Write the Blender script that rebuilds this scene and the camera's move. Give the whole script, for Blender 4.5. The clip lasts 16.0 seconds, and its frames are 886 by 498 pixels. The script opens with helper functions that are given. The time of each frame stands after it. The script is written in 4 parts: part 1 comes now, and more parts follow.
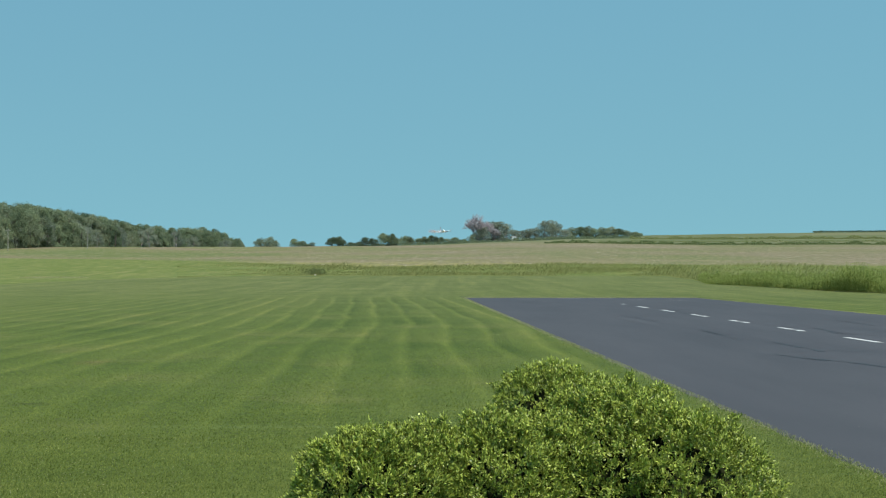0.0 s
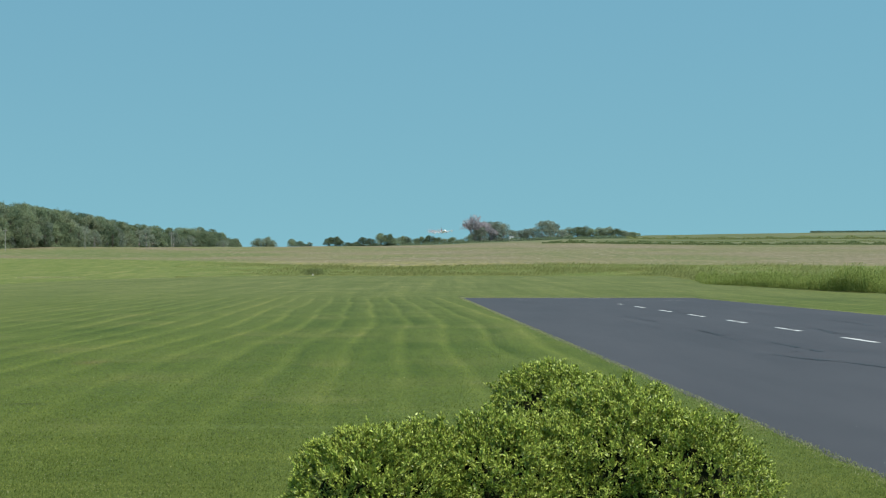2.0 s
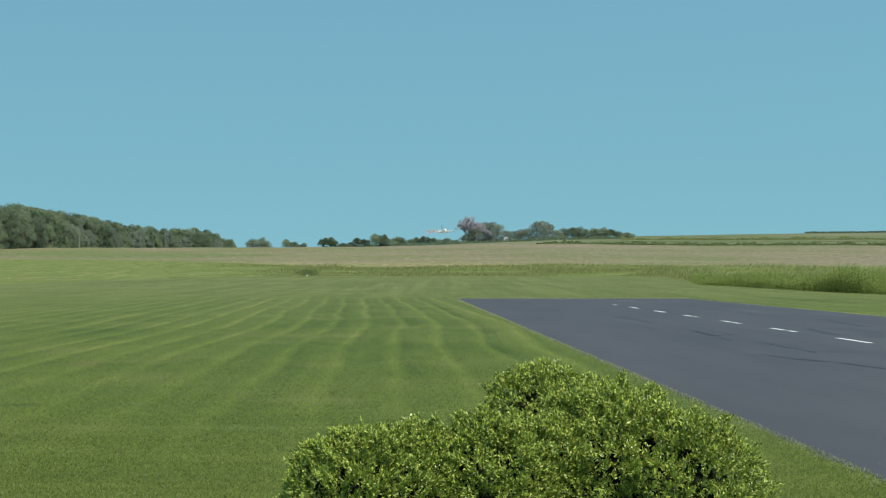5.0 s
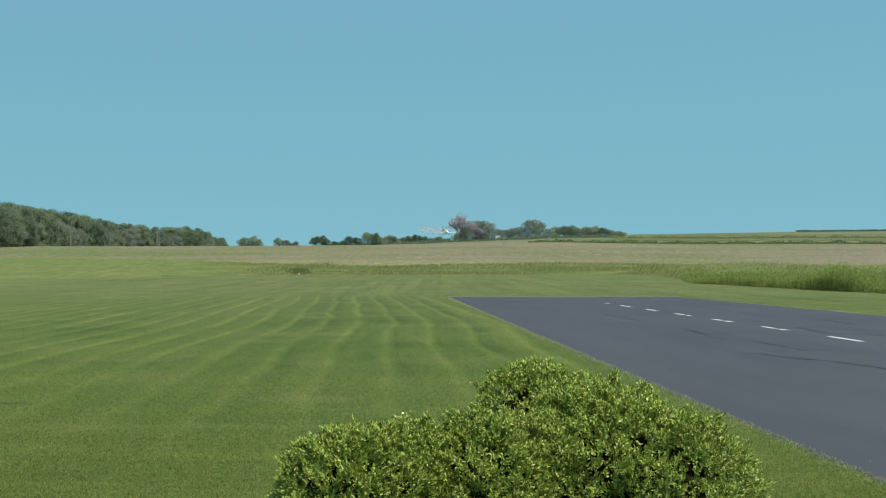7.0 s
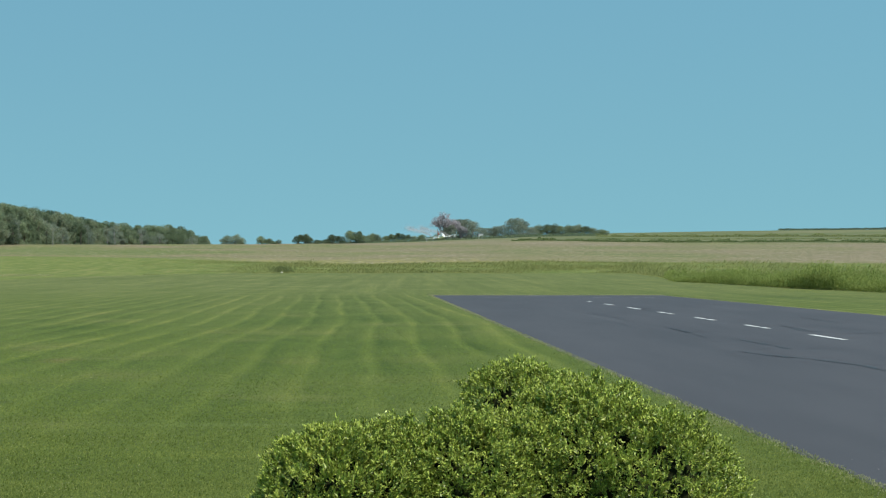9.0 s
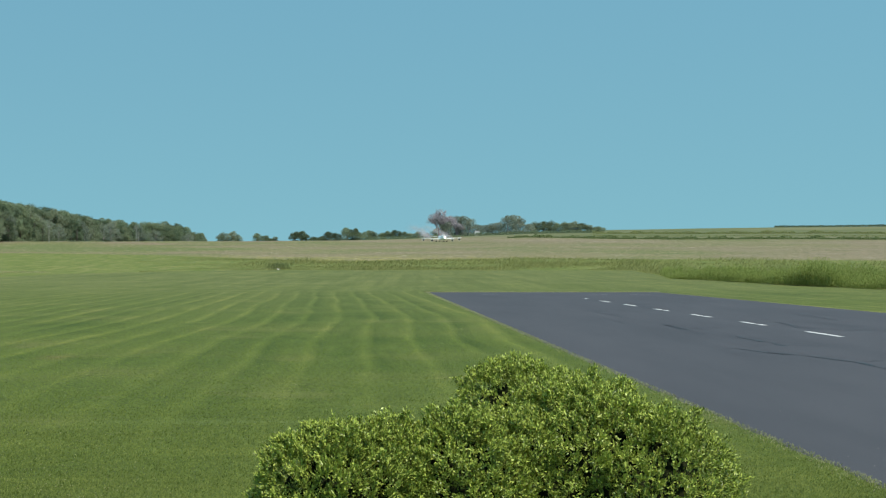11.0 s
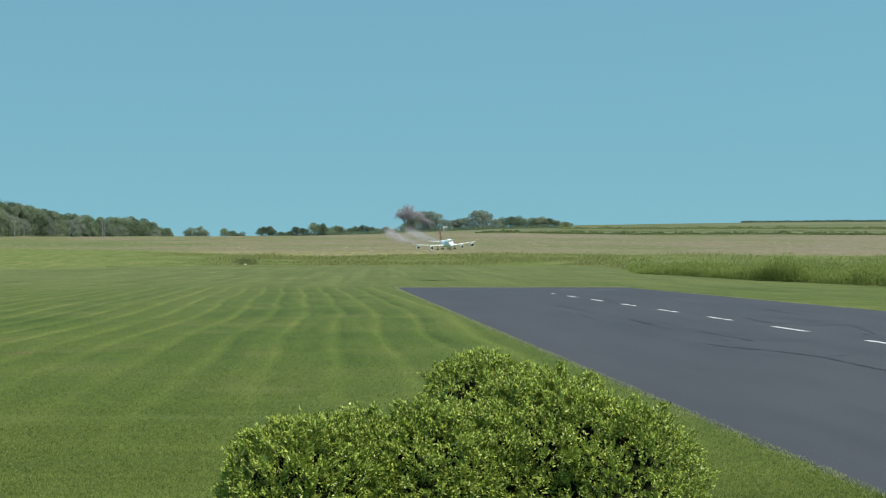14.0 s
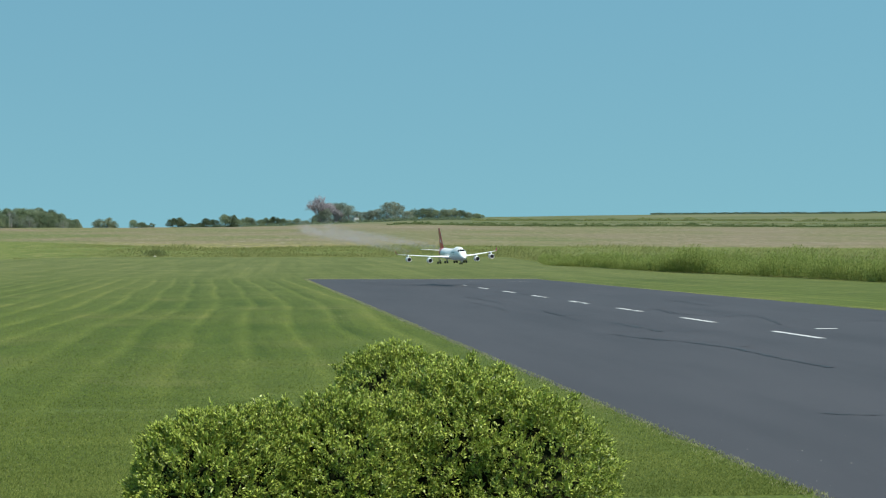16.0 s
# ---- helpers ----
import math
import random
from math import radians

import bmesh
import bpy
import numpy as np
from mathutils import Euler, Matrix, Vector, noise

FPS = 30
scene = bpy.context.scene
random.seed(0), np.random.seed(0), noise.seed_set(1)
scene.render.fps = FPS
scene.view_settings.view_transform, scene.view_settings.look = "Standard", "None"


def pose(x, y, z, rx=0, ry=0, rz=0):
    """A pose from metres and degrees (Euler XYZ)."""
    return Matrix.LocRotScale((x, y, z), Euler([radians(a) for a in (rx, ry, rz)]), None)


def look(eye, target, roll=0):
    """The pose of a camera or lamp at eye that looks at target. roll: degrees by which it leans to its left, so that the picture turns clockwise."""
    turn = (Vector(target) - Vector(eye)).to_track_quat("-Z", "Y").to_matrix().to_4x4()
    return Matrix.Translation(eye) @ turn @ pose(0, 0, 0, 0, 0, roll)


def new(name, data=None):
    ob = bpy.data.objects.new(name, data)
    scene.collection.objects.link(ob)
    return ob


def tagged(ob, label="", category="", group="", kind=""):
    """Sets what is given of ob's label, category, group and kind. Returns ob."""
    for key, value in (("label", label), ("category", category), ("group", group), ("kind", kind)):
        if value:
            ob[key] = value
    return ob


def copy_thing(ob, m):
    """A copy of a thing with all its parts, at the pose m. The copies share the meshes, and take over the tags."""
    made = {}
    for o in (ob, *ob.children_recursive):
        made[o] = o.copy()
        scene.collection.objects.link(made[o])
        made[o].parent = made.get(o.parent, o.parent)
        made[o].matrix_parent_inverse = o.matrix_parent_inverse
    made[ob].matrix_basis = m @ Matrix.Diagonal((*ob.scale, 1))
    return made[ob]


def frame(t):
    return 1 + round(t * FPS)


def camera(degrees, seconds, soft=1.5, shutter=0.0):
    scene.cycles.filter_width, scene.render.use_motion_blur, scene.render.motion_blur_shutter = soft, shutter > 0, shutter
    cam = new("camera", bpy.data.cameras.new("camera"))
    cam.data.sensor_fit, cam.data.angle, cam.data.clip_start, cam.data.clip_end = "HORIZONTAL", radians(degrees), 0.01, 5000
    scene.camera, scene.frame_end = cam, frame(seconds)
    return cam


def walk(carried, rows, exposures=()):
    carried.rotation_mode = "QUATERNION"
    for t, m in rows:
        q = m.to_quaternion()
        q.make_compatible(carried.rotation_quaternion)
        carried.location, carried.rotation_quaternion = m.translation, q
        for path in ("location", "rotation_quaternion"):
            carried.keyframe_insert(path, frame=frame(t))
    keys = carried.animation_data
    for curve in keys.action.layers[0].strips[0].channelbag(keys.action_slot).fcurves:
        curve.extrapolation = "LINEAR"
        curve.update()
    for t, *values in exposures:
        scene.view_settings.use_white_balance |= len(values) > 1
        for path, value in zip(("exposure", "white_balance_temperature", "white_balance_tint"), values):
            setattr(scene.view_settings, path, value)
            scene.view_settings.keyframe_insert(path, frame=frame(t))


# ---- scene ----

EYE = 1.6
cam = camera(30.0, 16.0, soft=1.15)
# seconds, turn to the right, look up, lean: a tripod pan
PAN = [
    (0.0, 0.000, 0.764), (0.5, 0.023, 0.765), (1.0, 0.037, 0.768), (1.5, 0.056, 0.768), (2.0, 0.088, 0.766),
    (2.5, 0.133, 0.763), (3.0, 0.185, 0.763), (3.5, 0.229, 0.773), (4.0, 0.254, 0.790), (6.5, 0.425, 0.762),
    (7.0, 0.560, 0.736), (7.5, 0.725, 0.712), (8.0, 0.896, 0.705), (8.5, 1.047, 0.699), (9.0, 1.146, 0.680),
    (11.5, 1.294, 0.552), (12.0, 1.352, 0.531), (12.5, 1.523, 0.502), (13.0, 1.715, 0.474), (13.5, 1.979, 0.444),
    (14.0, 2.395, 0.407), (14.5, 2.927, 0.366), (15.0, 3.554, 0.324), (15.5, 4.379, 0.241), (16.0, 5.460, 0.120),
]
walk(cam, [(t, pose(0, 0, EYE, 90 + up, 0, -turn)) for t, turn, up in PAN], [(0.0, 0.20), (16.0, 0.20)])

# ---- light ----
SUN_TO = Vector((0.36, -0.42, 1.0)).normalized()
SUN_UP = math.asin(SUN_TO.z)
SUN_ROUND = math.atan2(SUN_TO.x, SUN_TO.y)
sun = new("sun", bpy.data.lights.new("sun", "SUN"))
sun.data.energy, sun.data.angle, sun.data.color = 4.7, radians(0.5), (1.0, 0.95, 0.86)
sun.matrix_basis = look((0, 0, 60), Vector((0, 0, 60)) - SUN_TO)
world = bpy.data.worlds.new("sky")
scene.world = world
world.use_nodes = True
wn = world.node_tree
sky = wn.nodes.new("ShaderNodeTexSky")
sky.sky_type, sky.sun_disc = "NISHITA", False
sky.sun_elevation, sky.sun_rotation = SUN_UP, SUN_ROUND
sky.air_density, sky.dust_density, sky.ozone_density, sky.altitude = 1.0, 0.2, 3.0, 300
wn.nodes["Background"].inputs["Strength"].default_value = 0.182
# a deep, clear sky: the pale band lies below the horizon; the camera's white balance is a little cold
lift, norm, gen = wn.nodes.new("ShaderNodeVectorMath"), wn.nodes.new("ShaderNodeVectorMath"), wn.nodes.new("ShaderNodeTexCoord")
lift.inputs[1].default_value = (0, 0, 0.35)
norm.operation = "NORMALIZE"
tint = wn.nodes.new("ShaderNodeMix")
tint.data_type, tint.blend_type = "RGBA", "MULTIPLY"
tint.inputs[0].default_value = 1.0
# a greyer, greener tint low down, where the air is thickest
split, height, shade = wn.nodes.new("ShaderNodeSeparateXYZ"), wn.nodes.new("ShaderNodeMapRange"), wn.nodes.new("ShaderNodeMix")
height.inputs["From Max"].default_value = 0.17
shade.data_type = "RGBA"
shade.inputs[6].default_value, shade.inputs[7].default_value = (0.800, 1.030, 0.690, 1), (0.838, 1.125, 0.805, 1)
wn.links.new(gen.outputs["Generated"], split.inputs[0])
wn.links.new(split.outputs[2], height.inputs["Value"])
wn.links.new(height.outputs["Result"], shade.inputs[0])
wn.links.new(shade.outputs[2], tint.inputs[7])
wn.links.new(gen.outputs["Generated"], lift.inputs[0])
wn.links.new(lift.outputs[0], norm.inputs[0])
wn.links.new(norm.outputs[0], sky.inputs["Vector"])
wn.links.new(sky.outputs["Color"], tint.inputs[6])
wn.links.new(tint.outputs[2], wn.nodes["Background"].inputs["Color"])


# ---- materials ----
def material(name, rough=0.8, metal=0.0, spec=0.4):
    m = bpy.data.materials.new(name)
    m.use_nodes = True
    b = m.node_tree.nodes["Principled BSDF"]
    b.inputs["Roughness"].default_value = rough
    b.inputs["Metallic"].default_value = metal
    b.inputs["Specular IOR Level"].default_value = spec
    return m, m.node_tree, b


def coords(nt, scale=(1, 1, 1), turn=0.0, kind="Object"):
    tc, mp = nt.nodes.new("ShaderNodeTexCoord"), nt.nodes.new("ShaderNodeMapping")
    mp.inputs["Scale"].default_value = scale
    mp.inputs["Rotation"].default_value = (0, 0, turn)
    nt.links.new(tc.outputs[kind], mp.inputs["Vector"])
    return mp.outputs["Vector"]


def noise_tex(nt, vec, scale, detail=4.0, rough=0.55, distort=0.0):
    n = nt.nodes.new("ShaderNodeTexNoise")
    n.inputs["Scale"].default_value, n.inputs["Detail"].default_value = scale, detail
    n.inputs["Roughness"].default_value, n.inputs["Distortion"].default_value = rough, distort
    nt.links.new(vec, n.inputs["Vector"])
    return n.outputs["Fac"]


def ramp(nt, fac, stops):
    r = nt.nodes.new("ShaderNodeValToRGB")
    els = r.color_ramp.elements
    while len(els) < len(stops):
        els.new(0.5)
    for e, (p, c) in zip(els, stops):
        e.position, e.color = p, (*c, 1)
    nt.links.new(fac, r.inputs["Fac"])
    return r.outputs["Color"]


def mix(nt, fac, a, b, how="MIX"):
    m = nt.nodes.new("ShaderNodeMix")
    m.data_type, m.blend_type = "RGBA", how
    for sock, val in ((m.inputs[0], fac), (m.inputs[6], a), (m.inputs[7], b)):
        if hasattr(val, "is_linked"):
            nt.links.new(val, sock)
        elif isinstance(val, tuple):
            sock.default_value = (*val, 1)
        else:
            sock.default_value = val
    return m.outputs[2]


def bump(nt, b, height, strength, dist):
    n = nt.nodes.new("ShaderNodeBump")
    n.inputs["Strength"].default_value, n.inputs["Distance"].default_value = strength, dist
    nt.links.new(height, n.inputs["Height"])
    nt.links.new(n.outputs["Normal"], b.inputs["Normal"])


def plain(name, color, rough=0.6, metal=0.0, spec=0.4, vary=0.25, scale=6.0):
    m, nt, b = material(name, rough, metal, spec)
    n = noise_tex(nt, coords(nt), scale)
    dark = tuple(c * (1 - vary) for c in color)
    light = tuple(min(1, c * (1 + vary)) for c in color)
    nt.links.new(ramp(nt, n, [(0.3, dark), (0.7, light)]), b.inputs["Base Color"])
    return m


RUN_TURN = radians(1.43)  # the runway's turn to the left of straight ahead


def math_node(nt, how, a, b=0.0):
    m = nt.nodes.new("ShaderNodeMath")
    m.operation = how
    for sock, val in zip(m.inputs, (a, b)):
        if hasattr(val, "is_linked"):
            nt.links.new(val, sock)
        else:
            sock.default_value = val
    return m.outputs[0]


def span(nt, value, a, b, lo=0.0, hi=1.0):
    m = nt.nodes.new("ShaderNodeMapRange")
    nt.links.new(value, m.inputs["Value"])
    for key, val in (("From Min", a), ("From Max", b), ("To Min", lo), ("To Max", hi)):
        m.inputs[key].default_value = val
    return m.outputs["Result"]


LANE = 1.05  # width of one mower pass


def mower_lanes(nt, col):
    """Wavering mower passes that bear off to the left beyond 48 m, with a pale wheel line between them, and a few worn,
    darker and paler spots.
    """
    xyz = nt.nodes.new("ShaderNodeSeparateXYZ")
    nt.links.new(coords(nt), xyz.inputs[0])
    x, y = xyz.outputs[0], xyz.outputs[1]
    bend = math_node(nt, "MULTIPLY", math_node(nt, "MAXIMUM", math_node(nt, "SUBTRACT", y, 48.0), 0.0), 0.046)
    near = math_node(nt, "MULTIPLY", math_node(nt, "MAXIMUM", math_node(nt, "SUBTRACT", 36.0, y), 0.0), -0.028)
    sway = math_node(nt, "MULTIPLY", math_node(nt, "SUBTRACT", noise_tex(nt, coords(nt, (0.10, 0.040, 1)), 1.0, 2, 0.5), 0.5), 1.0)
    shake = math_node(nt, "MULTIPLY", math_node(nt, "SUBTRACT", noise_tex(nt, coords(nt, (0.9, 0.09, 1)), 1.0, 3, 0.6), 0.5), 0.36)
    u = math_node(nt, "ADD", math_node(nt, "ADD", x, bend), math_node(nt, "ADD", near, math_node(nt, "ADD", sway, shake)))
    u = math_node(nt, "DIVIDE", math_node(nt, "ADD", u, 100 * LANE + 0.42), LANE)
    pos = math_node(nt, "FRACT", u)
    # each pass: pale ridge of clippings, a dark wheel track beside it, then even turf
    ridge = ramp(nt, pos, [(0.0, (0.86, 0.90, 0.82)), (0.28, (0.94, 0.96, 0.92)), (0.40, (1.16, 1.12, 1.12)), (0.50, (1.50, 1.37, 1.46)), (0.60, (1.18, 1.13, 1.14)), (0.72, (0.68, 0.77, 0.62)), (0.88, (0.84, 0.88, 0.80))])
    tone = nt.nodes.new("ShaderNodeTexWhiteNoise")
    tone.noise_dimensions = "1D"
    nt.links.new(math_node(nt, "FLOOR", u), tone.inputs["W"])
    passes = mix(nt, 1.0, ridge, ramp(nt, tone.outputs["Value"], [(0.0, (0.82, 0.87, 0.80)), (1.0, (1.18, 1.12, 1.16))]), "MULTIPLY")
    # strong in some stretches and mown away in others; gone where the mower turned
    strong = span(nt, noise_tex(nt, coords(nt, (0.6, 0.13, 1)), 1.0, 4, 0.7), 0.36, 0.58, 0.18, 1.0)
    strong = math_node(nt, "MULTIPLY", strong, span(nt, y, 13.0, 34.0, 0.15, 1.0))
    strong = math_node(nt, "MULTIPLY", strong, span(nt, y, 96.0, 106.0, 1.0, 0.0))
    side = span(nt, math_node(nt, "SUBTRACT", x, math_node(nt, "MULTIPLY", y, -0.26)), -6.0, 2.0, 0.35, 1.0)
    strong = math_node(nt, "MULTIPLY", strong, side)
    col = mix(nt, strong, col, mix(nt, 1.0, col, passes, "MULTIPLY"))
    # long round passes across the far end and across the near end
    across = ramp(nt, noise_tex(nt, coords(nt, (0.035, 0.16, 1), radians(-4)), 1.0, 4, 0.65), [(0.36, (0.84, 0.88, 0.82)), (0.5, (1, 1, 1)), (0.64, (1.26, 1.20, 1.22))])
    along = ramp(nt, noise_tex(nt, coords(nt, (0.75, 0.016, 1), radians(4)), 1.0, 5, 0.7), [(0.36, (0.80, 0.85, 0.77)), (0.5, (1, 1, 1)), (0.64, (1.24, 1.18, 1.22))])
    across = mix(nt, 1.0, mix(nt, 0.6, (1, 1, 1), across), along, "MULTIPLY")
    col = mix(nt, math_node(nt, "MAXIMUM", span(nt, y, 92.0, 112.0), span(nt, x, 13.0, 16.0)), col, mix(nt, 1.0, col, across, "MULTIPLY"))
    close = ramp(nt, noise_tex(nt, coords(nt, (0.22, 1.1, 1)), 1.0, 4, 0.65), [(0.36, (0.93, 0.94, 0.92)), (0.5, (1, 1, 1)), (0.66, (1.16, 1.12, 1.15))])
    col = mix(nt, span(nt, y, 22.0, 16.0), col, mix(nt, 1.0, col, close, "MULTIPLY"))
    # worn brown spots, and darker and paler ones: place, half size, colour, strength
    for x, y, rx, ry, tone, amount in ((-6.1, 29.0, 0.9, 2.2, (0.135, 0.105, 0.045), 0.55), (-5.0, 19.9, 0.75, 0.5, (0.045, 0.062, 0.018), 0.6),
                                       (-3.7, 20.2, 0.4, 0.35, (0.135, 0.150, 0.065), 0.5), (-7.5, 33.0, 1.0, 2.4, (0.125, 0.110, 0.045), 0.35), (-1.6, 17.0, 3.6, 0.45, (0.120, 0.155, 0.055), 0.45),
                                       (-1.2, 29.5, 0.9, 3.0, (0.048, 0.085, 0.012), 0.5), (0.3, 34.0, 0.6, 4.0, (0.050, 0.085, 0.012), 0.4)):
        mp, dist = nt.nodes.new("ShaderNodeMapping"), nt.nodes.new("ShaderNodeVectorMath")
        mp.vector_type = "TEXTURE"
        mp.inputs["Location"].default_value, mp.inputs["Scale"].default_value = (x, y, 0), (rx, ry, 1)
        nt.links.new(coords(nt), mp.inputs["Vector"])
        dist.operation = "LENGTH"
        nt.links.new(mp.outputs[0], dist.inputs[0])
        ragged = math_node(nt, "ADD", dist.outputs["Value"], noise_tex(nt, coords(nt), 2.5, 4, 0.7))
        mask = ramp(nt, ragged, [(0.55, (amount, amount, amount)), (1.0, (0, 0, 0))])
        col = mix(nt, mask, col, tone)
    return col


def foliage(name, dark, light, per_tree=0.25, gloss=0.5, trans=0.25, patch=0.5, mown=False, spec=0.35):
    """Leaves: hue varied leaf by leaf and plant by plant."""
    m, nt, b = material(name, gloss, 0.0, spec)
    geo, info = nt.nodes.new("ShaderNodeNewGeometry"), nt.nodes.new("ShaderNodeObjectInfo")
    col = ramp(nt, mix(nt, 0.28, geo.outputs["Random Per Island"], noise_tex(nt, coords(nt), patch, 3, 0.6)), [(0.0, dark), (0.55, tuple((p + q) / 2 for p, q in zip(dark, light))), (1.0, light)])
    if mown:
        col = mower_lanes(nt, col)
    hs = nt.nodes.new("ShaderNodeHueSaturation")
    mr = nt.nodes.new("ShaderNodeMapRange")
    mr.inputs["To Min"].default_value, mr.inputs["To Max"].default_value = 1 - per_tree, 1 + per_tree
    nt.links.new(info.outputs["Random"], mr.inputs["Value"])
    nt.links.new(mr.outputs["Result"], hs.inputs["Value"])
    if per_tree:
        hue = nt.nodes.new("ShaderNodeMapRange")
        hue.inputs["To Min"].default_value, hue.inputs["To Max"].default_value = 0.515, 0.475
        nt.links.new(info.outputs["Random"], hue.inputs["Value"])
        nt.links.new(hue.outputs["Result"], hs.inputs["Hue"])
    nt.links.new(col, hs.inputs["Color"])
    nt.links.new(hs.outputs["Color"], b.inputs["Base Color"])
    tr, ms = nt.nodes.new("ShaderNodeBsdfTranslucent"), nt.nodes.new("ShaderNodeMixShader")
    nt.links.new(hs.outputs["Color"], tr.inputs["Color"])
    ms.inputs[0].default_value = trans
    nt.links.new(b.outputs[0], ms.inputs[1])
    nt.links.new(tr.outputs[0], ms.inputs[2])
    nt.links.new(ms.outputs[0], nt.nodes["Material Output"].inputs["Surface"])
    return m



def lawn_material():
    m, nt, b = material("mown_grass", 0.9, 0, 0.2)
    v = coords(nt)
    base = ramp(nt, noise_tex(nt, v, 0.16, 5, 0.6), [(0.3, (0.052, 0.080, 0.011)), (0.5, (0.071, 0.098, 0.017)), (0.72, (0.098, 0.114, 0.027))])
    # turf colour blends to a paler, greyer green farther out
    xyz, far = nt.nodes.new("ShaderNodeSeparateXYZ"), nt.nodes.new("ShaderNodeMapRange")
    nt.links.new(v, xyz.inputs[0])
    nt.links.new(xyz.outputs[1], far.inputs["Value"])
    far.inputs["From Min"].default_value, far.inputs["From Max"].default_value = 35, 140
    base = mix(nt, far.outputs["Result"], base, ramp(nt, noise_tex(nt, v, 0.2, 5, 0.65), [(0.3, (0.076, 0.099, 0.024)), (0.7, (0.118, 0.130, 0.046))]))
    col = mower_lanes(nt, base)
    tuft = ramp(nt, noise_tex(nt, coords(nt, (1, 0.16, 1)), 2.6, 4, 0.7), [(0.3, (0.86, 0.88, 0.83)), (0.7, (1.14, 1.12, 1.13))])
    col = mix(nt, 1.0, col, tuft, "MULTIPLY")
    fine = ramp(nt, noise_tex(nt, coords(nt, (1, 0.55, 1)), 48, 3, 0.75), [(0.36, (0.66, 0.70, 0.62)), (0.64, (1.32, 1.28, 1.30))])
    col = mix(nt, 1.0, col, fine, "MULTIPLY")
    clumps = ramp(nt, noise_tex(nt, coords(nt, (1, 0.3, 1)), 17, 4, 0.8), [(0.36, (0.58, 0.62, 0.55)), (0.5, (1, 1, 1)), (0.64, (1.5, 1.42, 1.5))])
    col = mix(nt, 1.0, col, clumps, "MULTIPLY")
    dry = ramp(nt, noise_tex(nt, v, 0.33, 4, 0.6), [(0.58, (0, 0, 0)), (0.78, (1, 1, 1))])
    col = mix(nt, mix(nt, 0.5, dry, (0, 0, 0)), col, (0.17, 0.155, 0.06))
    nt.links.new(col, b.inputs["Base Color"])
    bump(nt, b, noise_tex(nt, v, 60, 3, 0.7), 0.3, 0.015)
    return m


def rough_material():
    m, nt, b = material("unmown_grass", 0.95, 0, 0.15)
    v = coords(nt, (1, 0.12, 1))
    col = ramp(nt, noise_tex(nt, v, 0.5, 6, 0.7), [(0.3, (0.090, 0.122, 0.028)), (0.5, (0.120, 0.147, 0.040)), (0.72, (0.180, 0.176, 0.066))])
    tufts = ramp(nt, noise_tex(nt, coords(nt, (1, 0.07, 1)), 2.2, 4, 0.75), [(0.36, (0.66, 0.74, 0.60)), (0.5, (1, 1, 1)), (0.64, (1.40, 1.32, 1.34))])
    col = mix(nt, 1.0, col, tufts, "MULTIPLY")
    nt.links.new(col, b.inputs["Base Color"])
    bump(nt, b, noise_tex(nt, v, 3, 4, 0.7), 0.8, 0.25)
    return m


def field_material():
    """Young crop in thin rows over pale, dusty soil."""
    m, nt, b = material("crop_field", 0.95, 0, 0.15)
    v = coords(nt, (1, 0.11, 1))
    patches = noise_tex(nt, coords(nt, (1, 0.7, 1)), 0.013, 5, 0.62)
    soil = ramp(nt, patches, [(0.36, (0.112, 0.124, 0.050)), (0.48, (0.140, 0.131, 0.070)), (0.60, (0.168, 0.140, 0.096))])
    leafy = ramp(nt, patches, [(0.40, (0.100, 0.120, 0.040)), (0.50, (0.126, 0.129, 0.054)), (0.60, (0.165, 0.128, 0.086))])
    xyz, side = nt.nodes.new("ShaderNodeSeparateXYZ"), nt.nodes.new("ShaderNodeMapRange")
    nt.links.new(coords(nt), xyz.inputs[0])
    nt.links.new(xyz.outputs[0], side.inputs["Value"])
    side.inputs["From Min"].default_value, side.inputs["From Max"].default_value = -90, 30
    big = mix(nt, side.outputs["Result"], leafy, soil)
    speck = ramp(nt, noise_tex(nt, coords(nt, (1, 0.05, 1)), 3.6, 4, 0.75), [(0.36, (0.52, 0.68, 0.46)), (0.5, (1, 1, 1)), (0.64, (1.65, 1.50, 1.55))])
    col = mix(nt, 1.0, big, speck, "MULTIPLY")
    # drill rows run across; ripe yellow headland and scattered pale stalks along the near edge
    rows = ramp(nt, noise_tex(nt, coords(nt, (0.012, 0.11, 1)), 1.0, 4, 0.6), [(0.36, (0.85, 0.90, 0.80)), (0.5, (1, 1, 1)), (0.66, (1.12, 1.08, 1.08))])
    col = mix(nt, 1.0, col, rows, "MULTIPLY")
    edge = math_node(nt, "MULTIPLY", span(nt, xyz.outputs[1], 315, 400, 1.0, 0.0), span(nt, xyz.outputs[0], 10, 45, 1.0, 0.15))
    stalks = span(nt, noise_tex(nt, coords(nt, (0.5, 0.06, 1)), 1.0, 4, 0.8), 0.44, 0.58, 0.0, 0.9)
    col = mix(nt, math_node(nt, "MULTIPLY", edge, stalks), col, (0.30, 0.26, 0.080))
    husks = ramp(nt, noise_tex(nt, coords(nt, (1, 0.12, 1)), 0.9, 3, 0.8), [(0.56, (0, 0, 0)), (0.68, (0.7, 0.7, 0.7))])
    col = mix(nt, husks, col, (0.36, 0.31, 0.24))
    nt.links.new(col, b.inputs["Base Color"])
    bump(nt, b, noise_tex(nt, v, 2.0, 4, 0.7), 0.5, 0.15)
    return m


